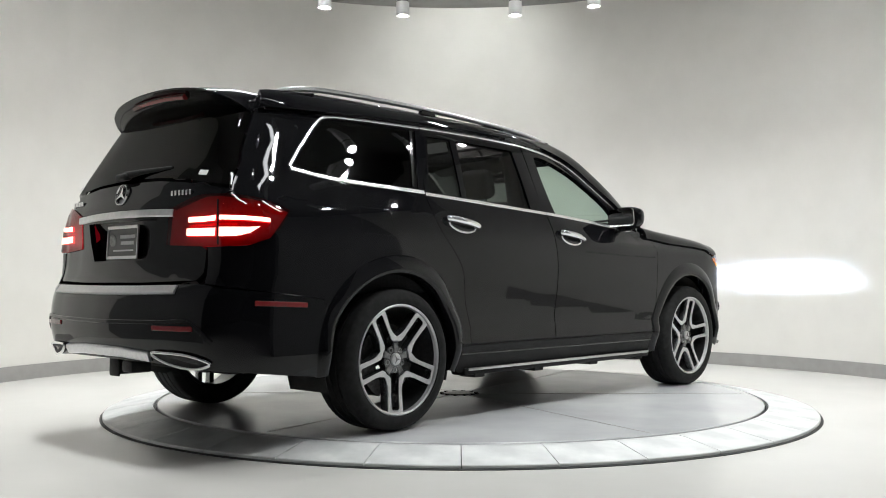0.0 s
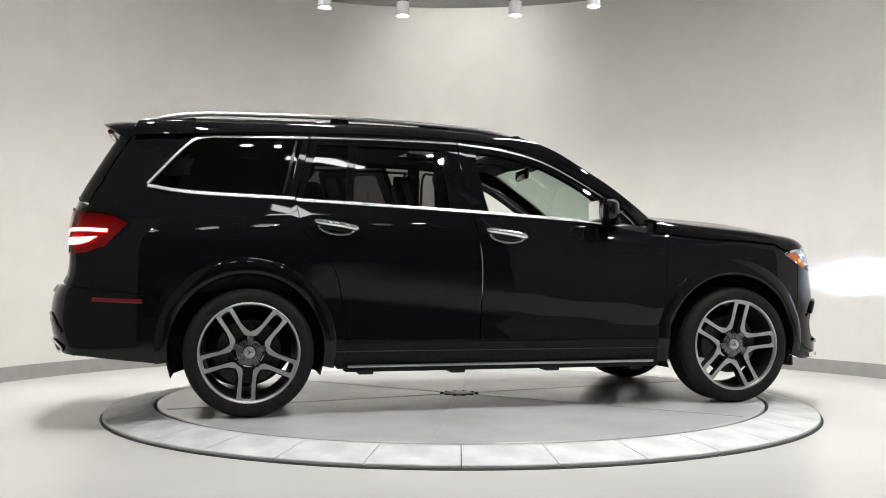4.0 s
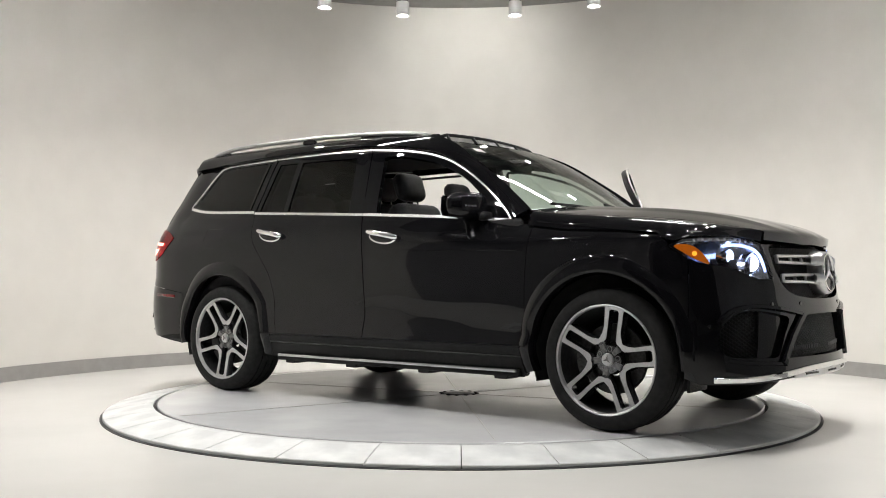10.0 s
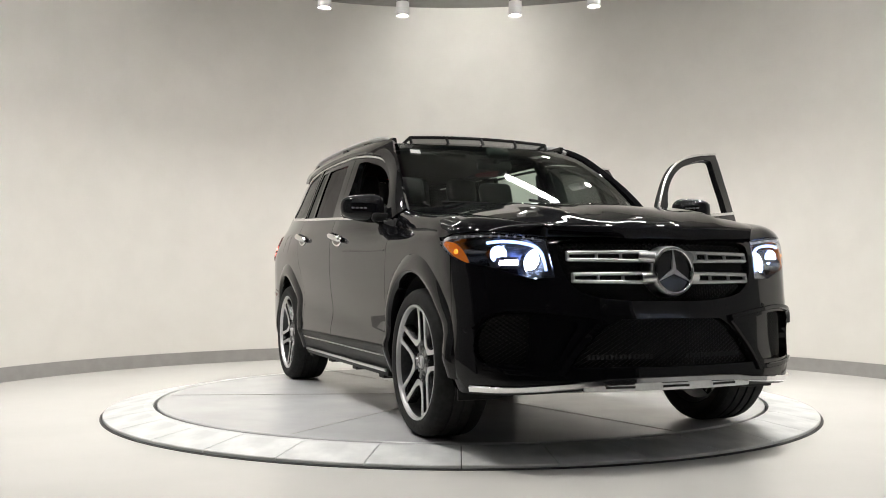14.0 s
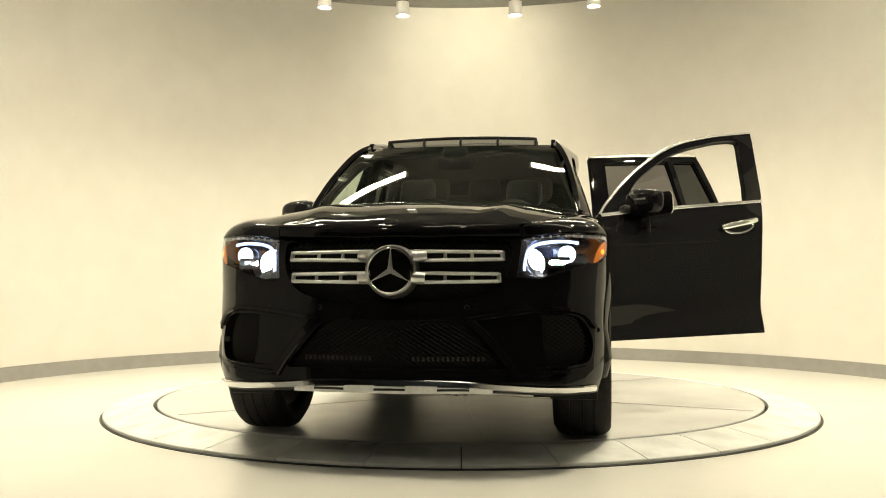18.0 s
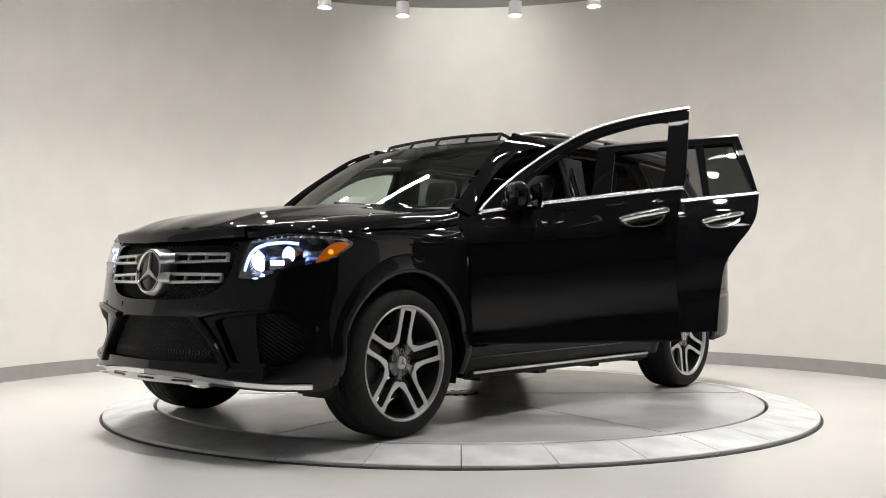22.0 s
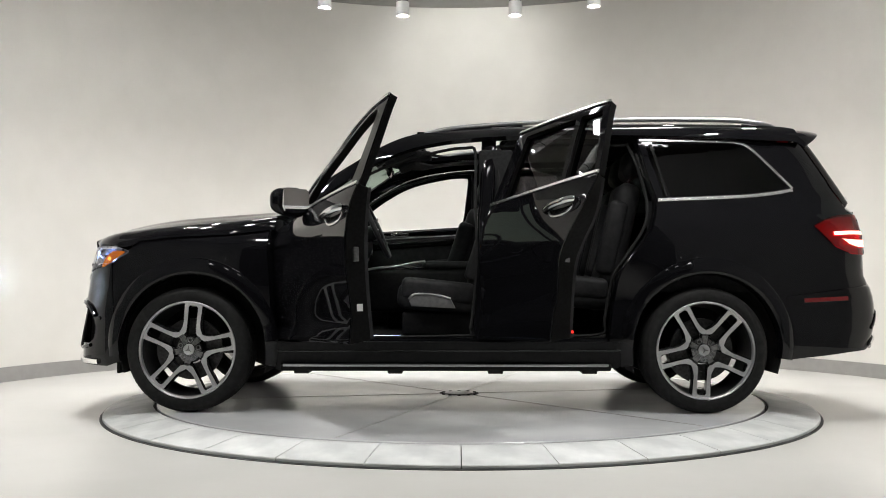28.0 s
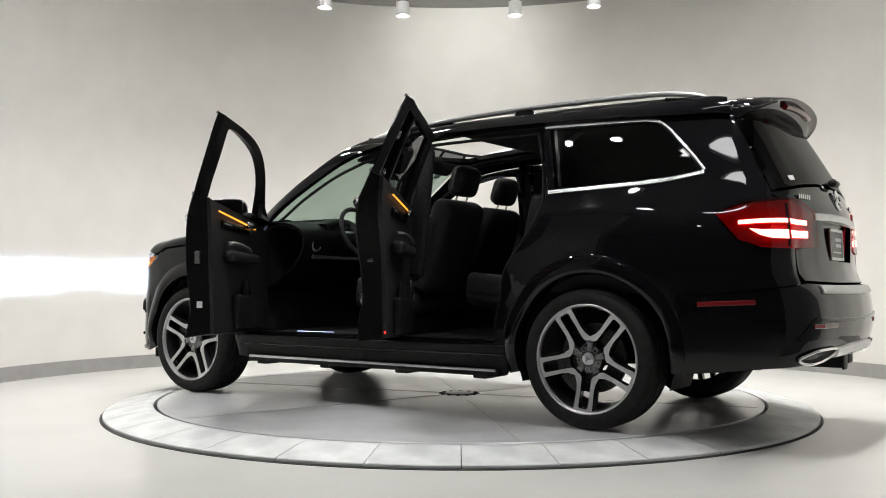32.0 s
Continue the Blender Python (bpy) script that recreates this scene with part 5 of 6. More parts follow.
def rear_end():
    # tailgate: lower painted panel, glass, spoiler
    def L(pts):
        return [(UR(y) if z < 1.19 else seek(1, y, z) if y >= 0 else 2 * SMAX - seek(1, -y, z), z) for y, z in pts]
    half = [(0.0, 1.282), (0.30, 1.275), (0.52, 1.255)]
    dn = [(0.735, 1.192), (0.70, 1.185), (0.46, 1.12), (0.44, 0.955), (0.70, 0.945), (0.745, 0.93), (0.735, 0.82), (0.70, 0.785), (0.3, 0.775), (0.0, 0.775)]
    l = L(line(half, 0.06)) + [(seek(0, -2.43, 1.215), 1.215), (seek(0, -2.458, 1.205), 1.205), (seek(0, -2.488, 1.186), 1.186)] + L(line(dn[1:], 0.06))
    loop = l + [(2 * SMAX - u, z) for u, z in l[::-1]]
    loop = tidy(loop)
    plate = L(line([(0.33, 0.985), (0.36, 1.085), (-0.36, 1.085), (-0.33, 0.985), (-0.27, 0.885), (0.27, 0.885), (0.33, 0.985)], 0.06))
    gate = skin("tailgate", [loop, plate], body, PAINT, CAR, "gloss black tailgate", thick=0.03, step=0.05)

    def rec(u, z):
        p = body(u, z)
        return p + Vector((0.055 if 0.895 < z < 1.07 else 0.03, 0, 0))
    skin("plate_recess", [plate], rec, PAINT, gate, "gloss black plate recess", thick=0.004)
    g = [(0.0, 1.298), (0.30, 1.291), (0.52, 1.272)]
    gl = L(line(g, 0.06)) + [(seek(0, -2.445, 1.232), 1.232)] + line([(seek(0, x - 0.005, z), z) for x, z in JOINT[1:]], 0.04) + L(line([(0.58, 1.66), (0.40, 1.69), (0.0, 1.70)], 0.06))
    gl = gl + [(2 * SMAX - u, z) for u, z in gl[::-1]]
    skin("rear_window", [tidy(gl)], body, PRIVACY, gate, "dark tinted rear window", thick=0.004, step=0.07, proud=0.002)
    # spoiler: a wing with thickness, its ends running down into the tailgate joint
    front = [(-2.285, 0.0, 1.786), (-2.278, 0.2, 1.781), (-2.25, 0.4, 1.764), (-2.215, 0.52, 1.744), (-2.19, 0.585, 1.719), (-2.20, 0.608, 1.690), (-2.224, 0.630, 1.645)]
    tip = [(-2.435, 0.0, 1.776), (-2.43, 0.2, 1.769), (-2.412, 0.38, 1.748), (-2.378, 0.50, 1.718), (-2.342, 0.565, 1.690), (-2.30, 0.605, 1.660), (-2.25, 0.633, 1.622)]
    low = [(-2.36, 0.0, 1.700), (-2.352, 0.2, 1.695), (-2.335, 0.38, 1.678), (-2.305, 0.50, 1.658), (-2.28, 0.57, 1.642), (-2.262, 0.607, 1.630), (-2.238, 0.632, 1.615)]

    # the ends take over the section of the roof's side frame
    a, b = body(*ux([(-2.208, 1.645)])[0]), Vector(ROOF_EDGE[-1])
    m = a * 0.45 + b * 0.55 + Vector((0, 0.030, 0.012)) * min(1, (b - a).length / 0.12)
    dy = a.y - 0.630
    for i, k in ((4, 0.95), (5, 0.5), (6, 0.0)):
        p = a * (1 - k) ** 2 + m * 2 * k * (1 - k) + b * k * k
        front[i] = (p.x - 0.006, p.y, p.z)
    for pts in (tip, low):
        for i, k in ((4, 0.35), (5, 0.7), (6, 1.0)):
            pts[i] = (pts[i][0], pts[i][1] + dy * k, pts[i][2])

    def across(pts):
        full = [(x, -y, z) for x, y, z in pts[:0:-1]] + pts
        return [Vector(p) for p in catmull(full, 5)]
    rows = []
    for a, b, c in zip(across(front), across(tip), across(low)):
        k = min(1.0, (a - b).length / 0.12)
        rows.append([a + Vector((0.05, 0, -0.004)), a, a.lerp(b, 0.35) + Vector((0, 0, 0.006 * k)), a.lerp(b, 0.7) + Vector((0, 0, 0.006 * k)), b + Vector((0.008 * k, 0, 0.003 * k)), b, b + Vector((0.004 * k, 0, -0.008 * k)), b.lerp(c, 0.22) + Vector((0.012, 0, -0.004)) * k, b.lerp(c, 0.6) + Vector((0.01, 0, 0.0)) * k, c, c + Vector((0.04, 0, 0.0))])
    grid_skin("roof_spoiler", rows, PAINT, CAR, "gloss black roof spoiler", thick=0.004, flip=False)
    b = [(-2.402 + 0.25 * y * y, y, 1.732 - 0.12 * y * y) for y in np.linspace(-0.25, 0.25, 11)]
    part("high_brake_light", tube_bm(b, 0.021, 6, squash=0.8), REDSOLID, CAR, "dark red high brake light", smooth=50)
    for sg in (1, -1):
        u = [2 * SMAX - seek(1, 0.635 - d, 1.29) if sg < 0 else seek(1, 0.635 - d, 1.29) for d in (0.0, 0.055)]
        part("window_sticker", quad_bm([body(u[0], 1.282), body(u[1], 1.288), body(u[1], 1.312), body(u[0], 1.306)], (-0.006, sg * 0.004, 0.002)), WHITEPLASTIC, gate, "small white paper label on the rear window")
    # wiper, chrome bar, badges as plain bars
    part("rear_wiper", tube_bm([(-2.575, 0.0, 1.322), (-2.55, -0.12, 1.335), (-2.52, -0.36, 1.342)], [0.022, 0.014, 0.007], 8), PLASTIC, gate, "black rear wiper", smooth=60)
    part("wiper_cap", box_bm(-2.58, 0.01, 1.315, 0.05, 0.10, 0.035, 0.014), PLASTIC, gate, smooth=60)
    band("tailgate_strip", body, L(line([(0.49, 1.108), (0.25, 1.116), (0, 1.118), (-0.25, 1.116), (-0.49, 1.108)], 0.06)), 0.036, 0.012, SATIN, gate, "satin silver tailgate strip")
    em = lathe_bm([(0.058, 0.0), (0.056, 0.008), (0.050, 0.010), (0.047, 0.0)], 40)
    tilt = Matrix.Translation(body(UR(0), 1.222) + Vector((-0.004, 0, 0))) @ Matrix.Rotation(radians(14), 4, "Y") @ Matrix.Rotation(radians(90), 4, "Z")
    bmesh.ops.transform(em, matrix=tilt, verts=em.verts)
    e = part("rear_emblem", em, CHROME, gate, "round chrome emblem", smooth=50)
    for k in range(3):
        a = radians(90 + 120 * k)
        poly = [(0.052 * math.cos(a), 0.052 * math.sin(a)), (0.011 * math.cos(a + 1.05), 0.011 * math.sin(a + 1.05)), (0, 0), (0.011 * math.cos(a - 1.05), 0.011 * math.sin(a - 1.05))]
        q = prism_bm(poly, 0.0, 0.007, "xz")
        bmesh.ops.transform(q, matrix=tilt, verts=q.verts)
        part("emblem_blade", q, CHROME, e)
    for y0, n in ((0.62, 6), (-0.44, 6)):
        for i in range(n):
            y = y0 - 0.026 * i
            p = body(UR(y), 1.205)
            part("model_badge", box_bm(p.x - 0.003, y, p.z, 0.006, 0.018, 0.024, 0.002), CHROME, gate)
    # dealer plate: frame, panel, bars for its lettering
    pl = new("licence_plate")
    pl.parent = CAR
    pl["label"] = "dark dealer plate in a thin silver frame"
    T = Matrix.Translation((-2.585, 0, 0.980)) @ Matrix.Rotation(radians(3), 4, "Y")
    part("plate_panel", box_at(T, 0, 0, 0, 0.006, 0.295, 0.142, 0.002), PLATE, pl)
    for y, z, sy, sz in ((0, 0.078, 0.312, 0.016), (0, -0.078, 0.312, 0.016), (0.152, 0, 0.009, 0.16), (-0.152, 0, 0.009, 0.16)):
        part("plate_frame", box_at(T, -0.003, y, z, 0.010, sy, sz, 0.002), SATIN, pl)
    for y, z, sy, sz in ((-0.05, 0.028, 0.15, 0.018), (-0.05, -0.004, 0.13, 0.018), (-0.01, -0.042, 0.20, 0.008)):
        part("plate_lettering_bar", box_at(T, -0.004, y, z, 0.002, sy, sz, 0), PALEPRINT, pl)
    part("plate_emblem", lathe_to(T @ Vector((-0.003, 0.10, 0.01)), Vector((-1, 0, 0)), 0.034, 0.002), STEEL, pl)
    # rear bumper
    up = [(0.0, 0.762), (0.30, 0.762), (0.70, 0.768), (0.765, 0.765)]
    l = L(line(up, 0.06)) + line([(U(-2.35), 0.730), (U(-2.03), 0.692), (U(-1.995), 0.60), (U(-1.985), 0.52), (U(-2.005), 0.42), (U(-2.02), 0.325)], 0.05) + line([(U(-2.05), 0.318), (U(-2.25), 0.338), (U(-2.42), 0.358), (UR(0.74), 0.375), (UR(0.42), 0.395), (UR(0.0), 0.40)], 0.06)
    mirr = [(2 * SMAX - u, z) for u, z in l[::-1]]
    loop = tidy(l + mirr)
    skin("rear_bumper", [loop[::-1]], body, PAINT, CAR, "gloss black rear bumper", thick=0.04, step=0.05)
    band("loading_sill", body, L(line([(0.60, 0.742), (0.3, 0.738), (0, 0.737), (-0.3, 0.738), (-0.60, 0.742)], 0.06)), 0.046, 0.008, ALLOY, CAR, "satin silver loading sill plate")
    band("bumper_crease", body, L(catmull([(0.80, 0.50), (0.70, 0.592), (0.5, 0.590), (0, 0.585), (-0.5, 0.590), (-0.70, 0.592), (-0.80, 0.50)], 5)), 0.02, 0.008, PAINT, CAR)
    for sg in (1, -1):
        band("rear_reflector", body, L([(sg * y, 0.563) for y in (0.47, 0.55, 0.64, 0.72)]), 0.024, 0.006, REDSOLID, CAR, "dark red rear reflector")
        band("side_reflector", body, [(sg * U(x), 0.668 - 0.045 * (x + 2.14)) for x in (-2.13, -2.17, -2.21, -2.25, -2.29, -2.33, -2.37, -2.405)], 0.024, 0.004, REDSOLID, CAR, "dark red side reflector")
        ex = [tuple(body(UR(sg * y), z) + Vector((-0.012, 0, 0))) for y, z in catmull([(0.80, 0.405), (0.70, 0.440), (0.54, 0.448), (0.45, 0.440), (0.56, 0.395), (0.72, 0.378)], 5, True)]
        part("exhaust_trim", tube_bm(ex, 0.008, 8, True), CHROME, CAR, "chrome exhaust surround", smooth=60)
        part("exhaust_opening", fan_bm(ex, (0.004, 0, 0)), GAP, CAR, "dark exhaust opening")
    band("rear_diffuser", body, L(line([(0.42, 0.425), (0.2, 0.438), (0, 0.44), (-0.2, 0.438), (-0.42, 0.425)], 0.06)), 0.052, 0.014, SATIN, CAR, "silver diffuser trim")
    part("diffuser_underside", prism_bm([(0.68, 0.44), (0.60, 0.395), (-0.60, 0.395), (-0.68, 0.44)], -2.46, -2.05, "yz"), UNDER, CAR, "black underside panel")
    hitch = new("tow_hitch")
    hitch.parent = CAR
    hitch["label"] = "black square tow hitch receiver"
    part("receiver", box_bm(-2.53, 0.0, 0.352, 0.18, 0.08, 0.08, 0.008), PLASTIC, hitch, smooth=40)
    part("receiver_cover", box_bm(-2.622, 0.0, 0.352, 0.015, 0.10, 0.10, 0.01), PLASTIC, hitch, smooth=40)
    part("wiring_socket", box_bm(-2.58, -0.13, 0.358, 0.10, 0.10, 0.06, 0.012), PLASTIC, hitch, smooth=40)
    # tail lamps: lens over glowing bars, outer and inner piece
    for sg in (1, -1):
        t = new("tail_lamp")
        t.parent = CAR
        t["label"] = "large red tail lamp with two bright light bars"

        def S(pts):
            return [(u if sg > 0 else 2 * SMAX - u, z) for u, z in pts]
        outl = catmull([(UR(0.46), 1.125), (UR(0.58), 1.165), (UR(0.72), 1.188), (U(-2.42), 1.180), (U(-2.30), 1.155), (U(-2.212), 1.118)], 5) + catmull([(U(-2.212), 1.112), (U(-2.29), 1.02), (U(-2.36), 0.975), (U(-2.45), 0.948), (UR(0.74), 0.942), (UR(0.60), 0.945), (UR(0.445), 0.955)], 5)
        outl = tidy(outl)
        if inside_area(outl) < 0:
            outl = outl[::-1]
        so = S(outl) if sg > 0 else S(outl)[::-1]
        skin("lamp_lens", [so], body, REDLENS, t, "clear red lens", thick=0.0, proud=0.007, step=0.04)
        skin("lamp_back", [so], lambda u, z: body(u, z) + 0.02 * lamp_in(body(u, z)), REDBACK, t, "dark red lamp interior", thick=0.004, step=0.05)
        band("light_bar", body, S(resample([(5.433, 1.066), (5.55, 1.073), (5.682, 1.075)], 9)), 0.024, 0.0095, TAILBAR, t, "bright glowing red-white bar")
        band("light_bar", body, S(resample([(5.705, 1.073), (5.80, 1.070), (5.925, 1.070)], 7)), 0.028, 0.0095, TAILBAR, t, "bright glowing red-white bar")
        wedge = tidy(line([(5.486, 1.034), (5.55, 1.030), (5.682, 1.030), (5.682, 0.988), (5.60, 0.990), (5.535, 1.002)], 0.03))
        if inside_area(wedge) < 0:
            wedge = wedge[::-1]
        skin("light_bar", [S(wedge) if sg > 0 else S(wedge)[::-1]], body, TAILBAR, t, "bright glowing wedge-shaped bar", thick=0.004, proud=0.0095, step=0.03)
        band("light_bar", body, S(resample([(5.705, 1.009), (5.80, 1.010), (5.938, 1.012)], 7)), 0.040, 0.0095, TAILBAR, t, "bright glowing red-white bar")
        band("light_guide", lambda u, z: body(u, z) + 0.012 * lamp_in(body(u, z)), S(resample([(5.60, 1.046), (5.75, 1.044), (5.94, 1.042)], 9)), 0.010, 0.004, REDDIM, t, "dim red light guide")
        band("lamp_split", body, S([(5.690, 0.95), (5.694, 1.06), (5.698, 1.16)]), 0.007, 0.009, GLOSS, t)


def inside_area(l):
    return sum(a[0] * b[1] - b[0] * a[1] for a, b in zip(l, l[1:] + l[:1]))


def lamp_in(p):
    return Vector((1, -0.5 * math.copysign(1, p.y), 0)).normalized()


REDBACK = glow("lamp_interior_glow", (0.42, 0.006, 0.014), 0.2)
REDDIM = glow("dim_light_guide", (0.9, 0.05, 0.05), 0.5)
PALEPRINT = mat("pale_grey_print", (0.55, 0.55, 0.56), (0.62, 0.62, 0.63), 0.5, scale=90)
PLATE = mat("dark_plate", (0.02, 0.02, 0.022), (0.03, 0.03, 0.03), 0.3, scale=30)


def wheels():
    w0 = None
    for x, sg, spin in ((WHEEL_X, 1, -7), (WHEEL_X, -1, -11), (-WHEEL_X, 1, 30.5), (-WHEEL_X, -1, 32)):
        w = new("wheel")
        w.parent = CAR
        w["label"] = "twin five-spoke machined alloy wheel with a low tyre"
        m = Matrix.Translation((x, sg * 0.826, WHEEL_R)) @ (Matrix() if sg > 0 else Matrix.Rotation(math.pi, 4, "Z")) @ Matrix.Rotation(radians(spin), 4, "Y")
        w.matrix_basis = m
        if w0 is not None:
            for c in w0.children:
                o = c.copy()
                scene.collection.objects.link(o)
                o.parent = w
            continue
        w0 = w
        R = WHEEL_R
        # tyre, outer face towards +y
        prof = [(0.288, 0.125), (0.296, 0.136), (0.315, 0.142), (0.335, 0.1415), (0.352, 0.132), (0.365, 0.115), (R - 0.001, 0.095), (R, 0.05), (R, -0.05), (R - 0.001, -0.095), (0.362, -0.12), (0.33, -0.142), (0.30, -0.135), (0.28, -0.12)]
        full = prof[:7] + [(R, 0.066), (R, 0.060), (R - 0.008, 0.058), (R - 0.008, 0.050), (R, 0.048), (R, 0.008), (R - 0.008, 0.006), (R - 0.008, -0.004), (R, -0.006), (R, -0.048), (R - 0.008, -0.050), (R - 0.008, -0.058), (R, -0.060)] + prof[9:]
        part("tyre", lathe_bm(full, 96), RUBBER, w, "low-profile black tyre", smooth=35)
        # tread blocks at the shoulder
        tv, tf = [], []
        for i in range(72):
            a = 2 * math.pi * i / 72
            for s_ in (1, -1):
                k = len(tv)
                for da, rr, yy in ((0.0, R + 0.0005, 0.068), (0.055, R + 0.0005, 0.070), (0.055, 0.3665, 0.112), (0.0, 0.3665, 0.112)):
                    tv.append(((rr + 0.0012) * math.cos(a + da), s_ * yy, (rr + 0.0012) * math.sin(a + da)))
                tf.append([k, k + 1, k + 2, k + 3] if s_ < 0 else [k + 3, k + 2, k + 1, k])
        tagged(part_mesh("tread", mesh_of("tread", tv, tf, RUBBER, False), w), kind="stuff")
        rim = [(0.2905, 0.122), (0.2905, 0.132), (0.286, 0.1345), (0.279, 0.130), (0.274, 0.112), (0.268, 0.07), (0.258, 0.02), (0.25, -0.09), (0.275, -0.12)]
        part("rim_barrel", lathe_bm(rim[4:], 72), DARKALLOY, w, "dark inner rim barrel", smooth=40)
        part("rim_lip", lathe_bm(rim[:5], 96), ALLOY, w, "machined rim lip", smooth=30)
        # spokes: a machined face over a darker body with sloping flanks; (outer edge, inner edge) pairs from the rim to the hub
        face = [((0.281, 0.0), (0.264, 0.0)), ((0.281, 0.027), (0.264, 0.020)), ((0.281, 0.054), (0.254, 0.0285)), ((0.222, 0.0515), (0.215, 0.0285)), ((0.165, 0.049), (0.162, 0.0285)), ((0.132, 0.0535), (0.124, 0.0285)),
                ((0.110, 0.0625), (0.102, 0.0300)), ((0.101, 0.0665), (0.088, 0.041)), ((0.0955, 0.0694), (0.080, 0.0582))]
        foot = [((0.279, 0.0), (0.260, 0.0)), ((0.279, 0.027), (0.260, 0.019)), ((0.279, 0.062), (0.252, 0.0275)), ((0.222, 0.0600), (0.215, 0.0275)), ((0.168, 0.0580), (0.162, 0.0275)), ((0.137, 0.0610), (0.124, 0.0275)),
                ((0.115, 0.0690), (0.096, 0.0275)), ((0.106, 0.0710), (0.066, 0.027)), ((0.0985, 0.0716), (0.057, 0.0414))]

        def depth(r):
            return 0.098 + 0.022 * min(1, max(0, (r - 0.08) / 0.2)) ** 1.5

        def spoke_bm(levels, s_):
            bm = bmesh.new()
            grid = [[[bm.verts.new((r, depth(r) + dy, s_ * t)) for r, t in (o, i_)] for o, i_ in pairs] for pairs, dy in levels]
            n = len(grid[0])
            for lv in (grid[0], grid[-1]):
                for q0, q1 in zip(lv, lv[1:]):
                    bm.faces.new((q0[0], q0[1], q1[1], q1[0]))
            for hi, lo in zip(grid, grid[1:]):
                for side in (0, 1):
                    for m_ in range(n - 1):
                        bm.faces.new((hi[m_][side], lo[m_][side], lo[m_ + 1][side], hi[m_ + 1][side]))
                for e_ in (0, n - 1):
                    bm.faces.new((hi[e_][0], hi[e_][1], lo[e_][1], lo[e_][0]))
            return bm
        for k in range(5):
            a = radians(90 + 72 * k)
            rot = Matrix.Rotation(-a, 4, "Y")
            for s_ in (1, -1):
                bm = spoke_bm([(face, 0.0), (face, -0.005)], s_)
                bmesh.ops.transform(bm, matrix=rot, verts=bm.verts)
                part("spoke", bm, ALLOY, w, "machined silver spoke face", smooth=25)
                bm = spoke_bm([(face, -0.0045), (foot, -0.022), (foot, -0.050)], s_)
                bmesh.ops.transform(bm, matrix=rot, verts=bm.verts)
                part("spoke_flank", bm, SPOKEGREY, w, "dark silver spoke flank", smooth=35)
            lug = lathe_bm([(0.0, 0.078), (0.010, 0.078), (0.010, 0.0935), (0.0145, 0.0935), (0.0145, 0.08)], 12)
            bmesh.ops.transform(lug, matrix=Matrix.Rotation(-a, 4, "Y") @ Matrix.Translation((0.056, 0, 0)), verts=lug.verts)
            part("wheel_bolt", lug, STEEL, w, smooth=40)
            lobe = prism_bm([(0.040, -0.012), (0.040, 0.012), (0.084, 0.017), (0.084, -0.017)], 0.060, 0.0955, "xz", 0.003)
            bmesh.ops.transform(lobe, matrix=Matrix.Rotation(-a + radians(36), 4, "Y"), verts=lobe.verts)
            part("hub_lobe", lobe, STEEL, w)
        part("hub", lathe_bm([(0.0, 0.092), (0.064, 0.092), (0.074, 0.086), (0.082, 0.05), (0.0, 0.05)], 40), SPOKEGREY, w, "dark hub face", smooth=35)
        part("centre_cap", lathe_bm([(0.0, 0.106), (0.026, 0.1055), (0.032, 0.102), (0.034, 0.085)], 32), ALLOY, w, "silver centre cap", smooth=35)
        for k in range(3):
            a = radians(90 + 120 * k)
            q = prism_bm([(0.025 * math.cos(a), 0.025 * math.sin(a)), (0.006 * math.cos(a + 1.05), 0.006 * math.sin(a + 1.05)), (0, 0), (0.006 * math.cos(a - 1.05), 0.006 * math.sin(a - 1.05))], 0.105, 0.1085, "xz")
            part("cap_mark", q, STEEL, w)
        part("brake_disc", lathe_bm([(0.09, 0.03), (0.185, 0.03), (0.185, 0.0), (0.09, 0.0)], 48, closed=True), BRAKE, w, "steel brake disc", smooth=35)
        cal = lathe_bm([(0.13, 0.055), (0.205, 0.055), (0.205, -0.03), (0.13, -0.03)], 60, closed=True)
        bmesh.ops.delete(cal, geom=[v for v in cal.verts if not (v.co.x > 0.06 and abs(v.co.z) < 0.13)], context="VERTS")
        part("brake_caliper", cal, BRAKE, w, "grey brake caliper", smooth=35)


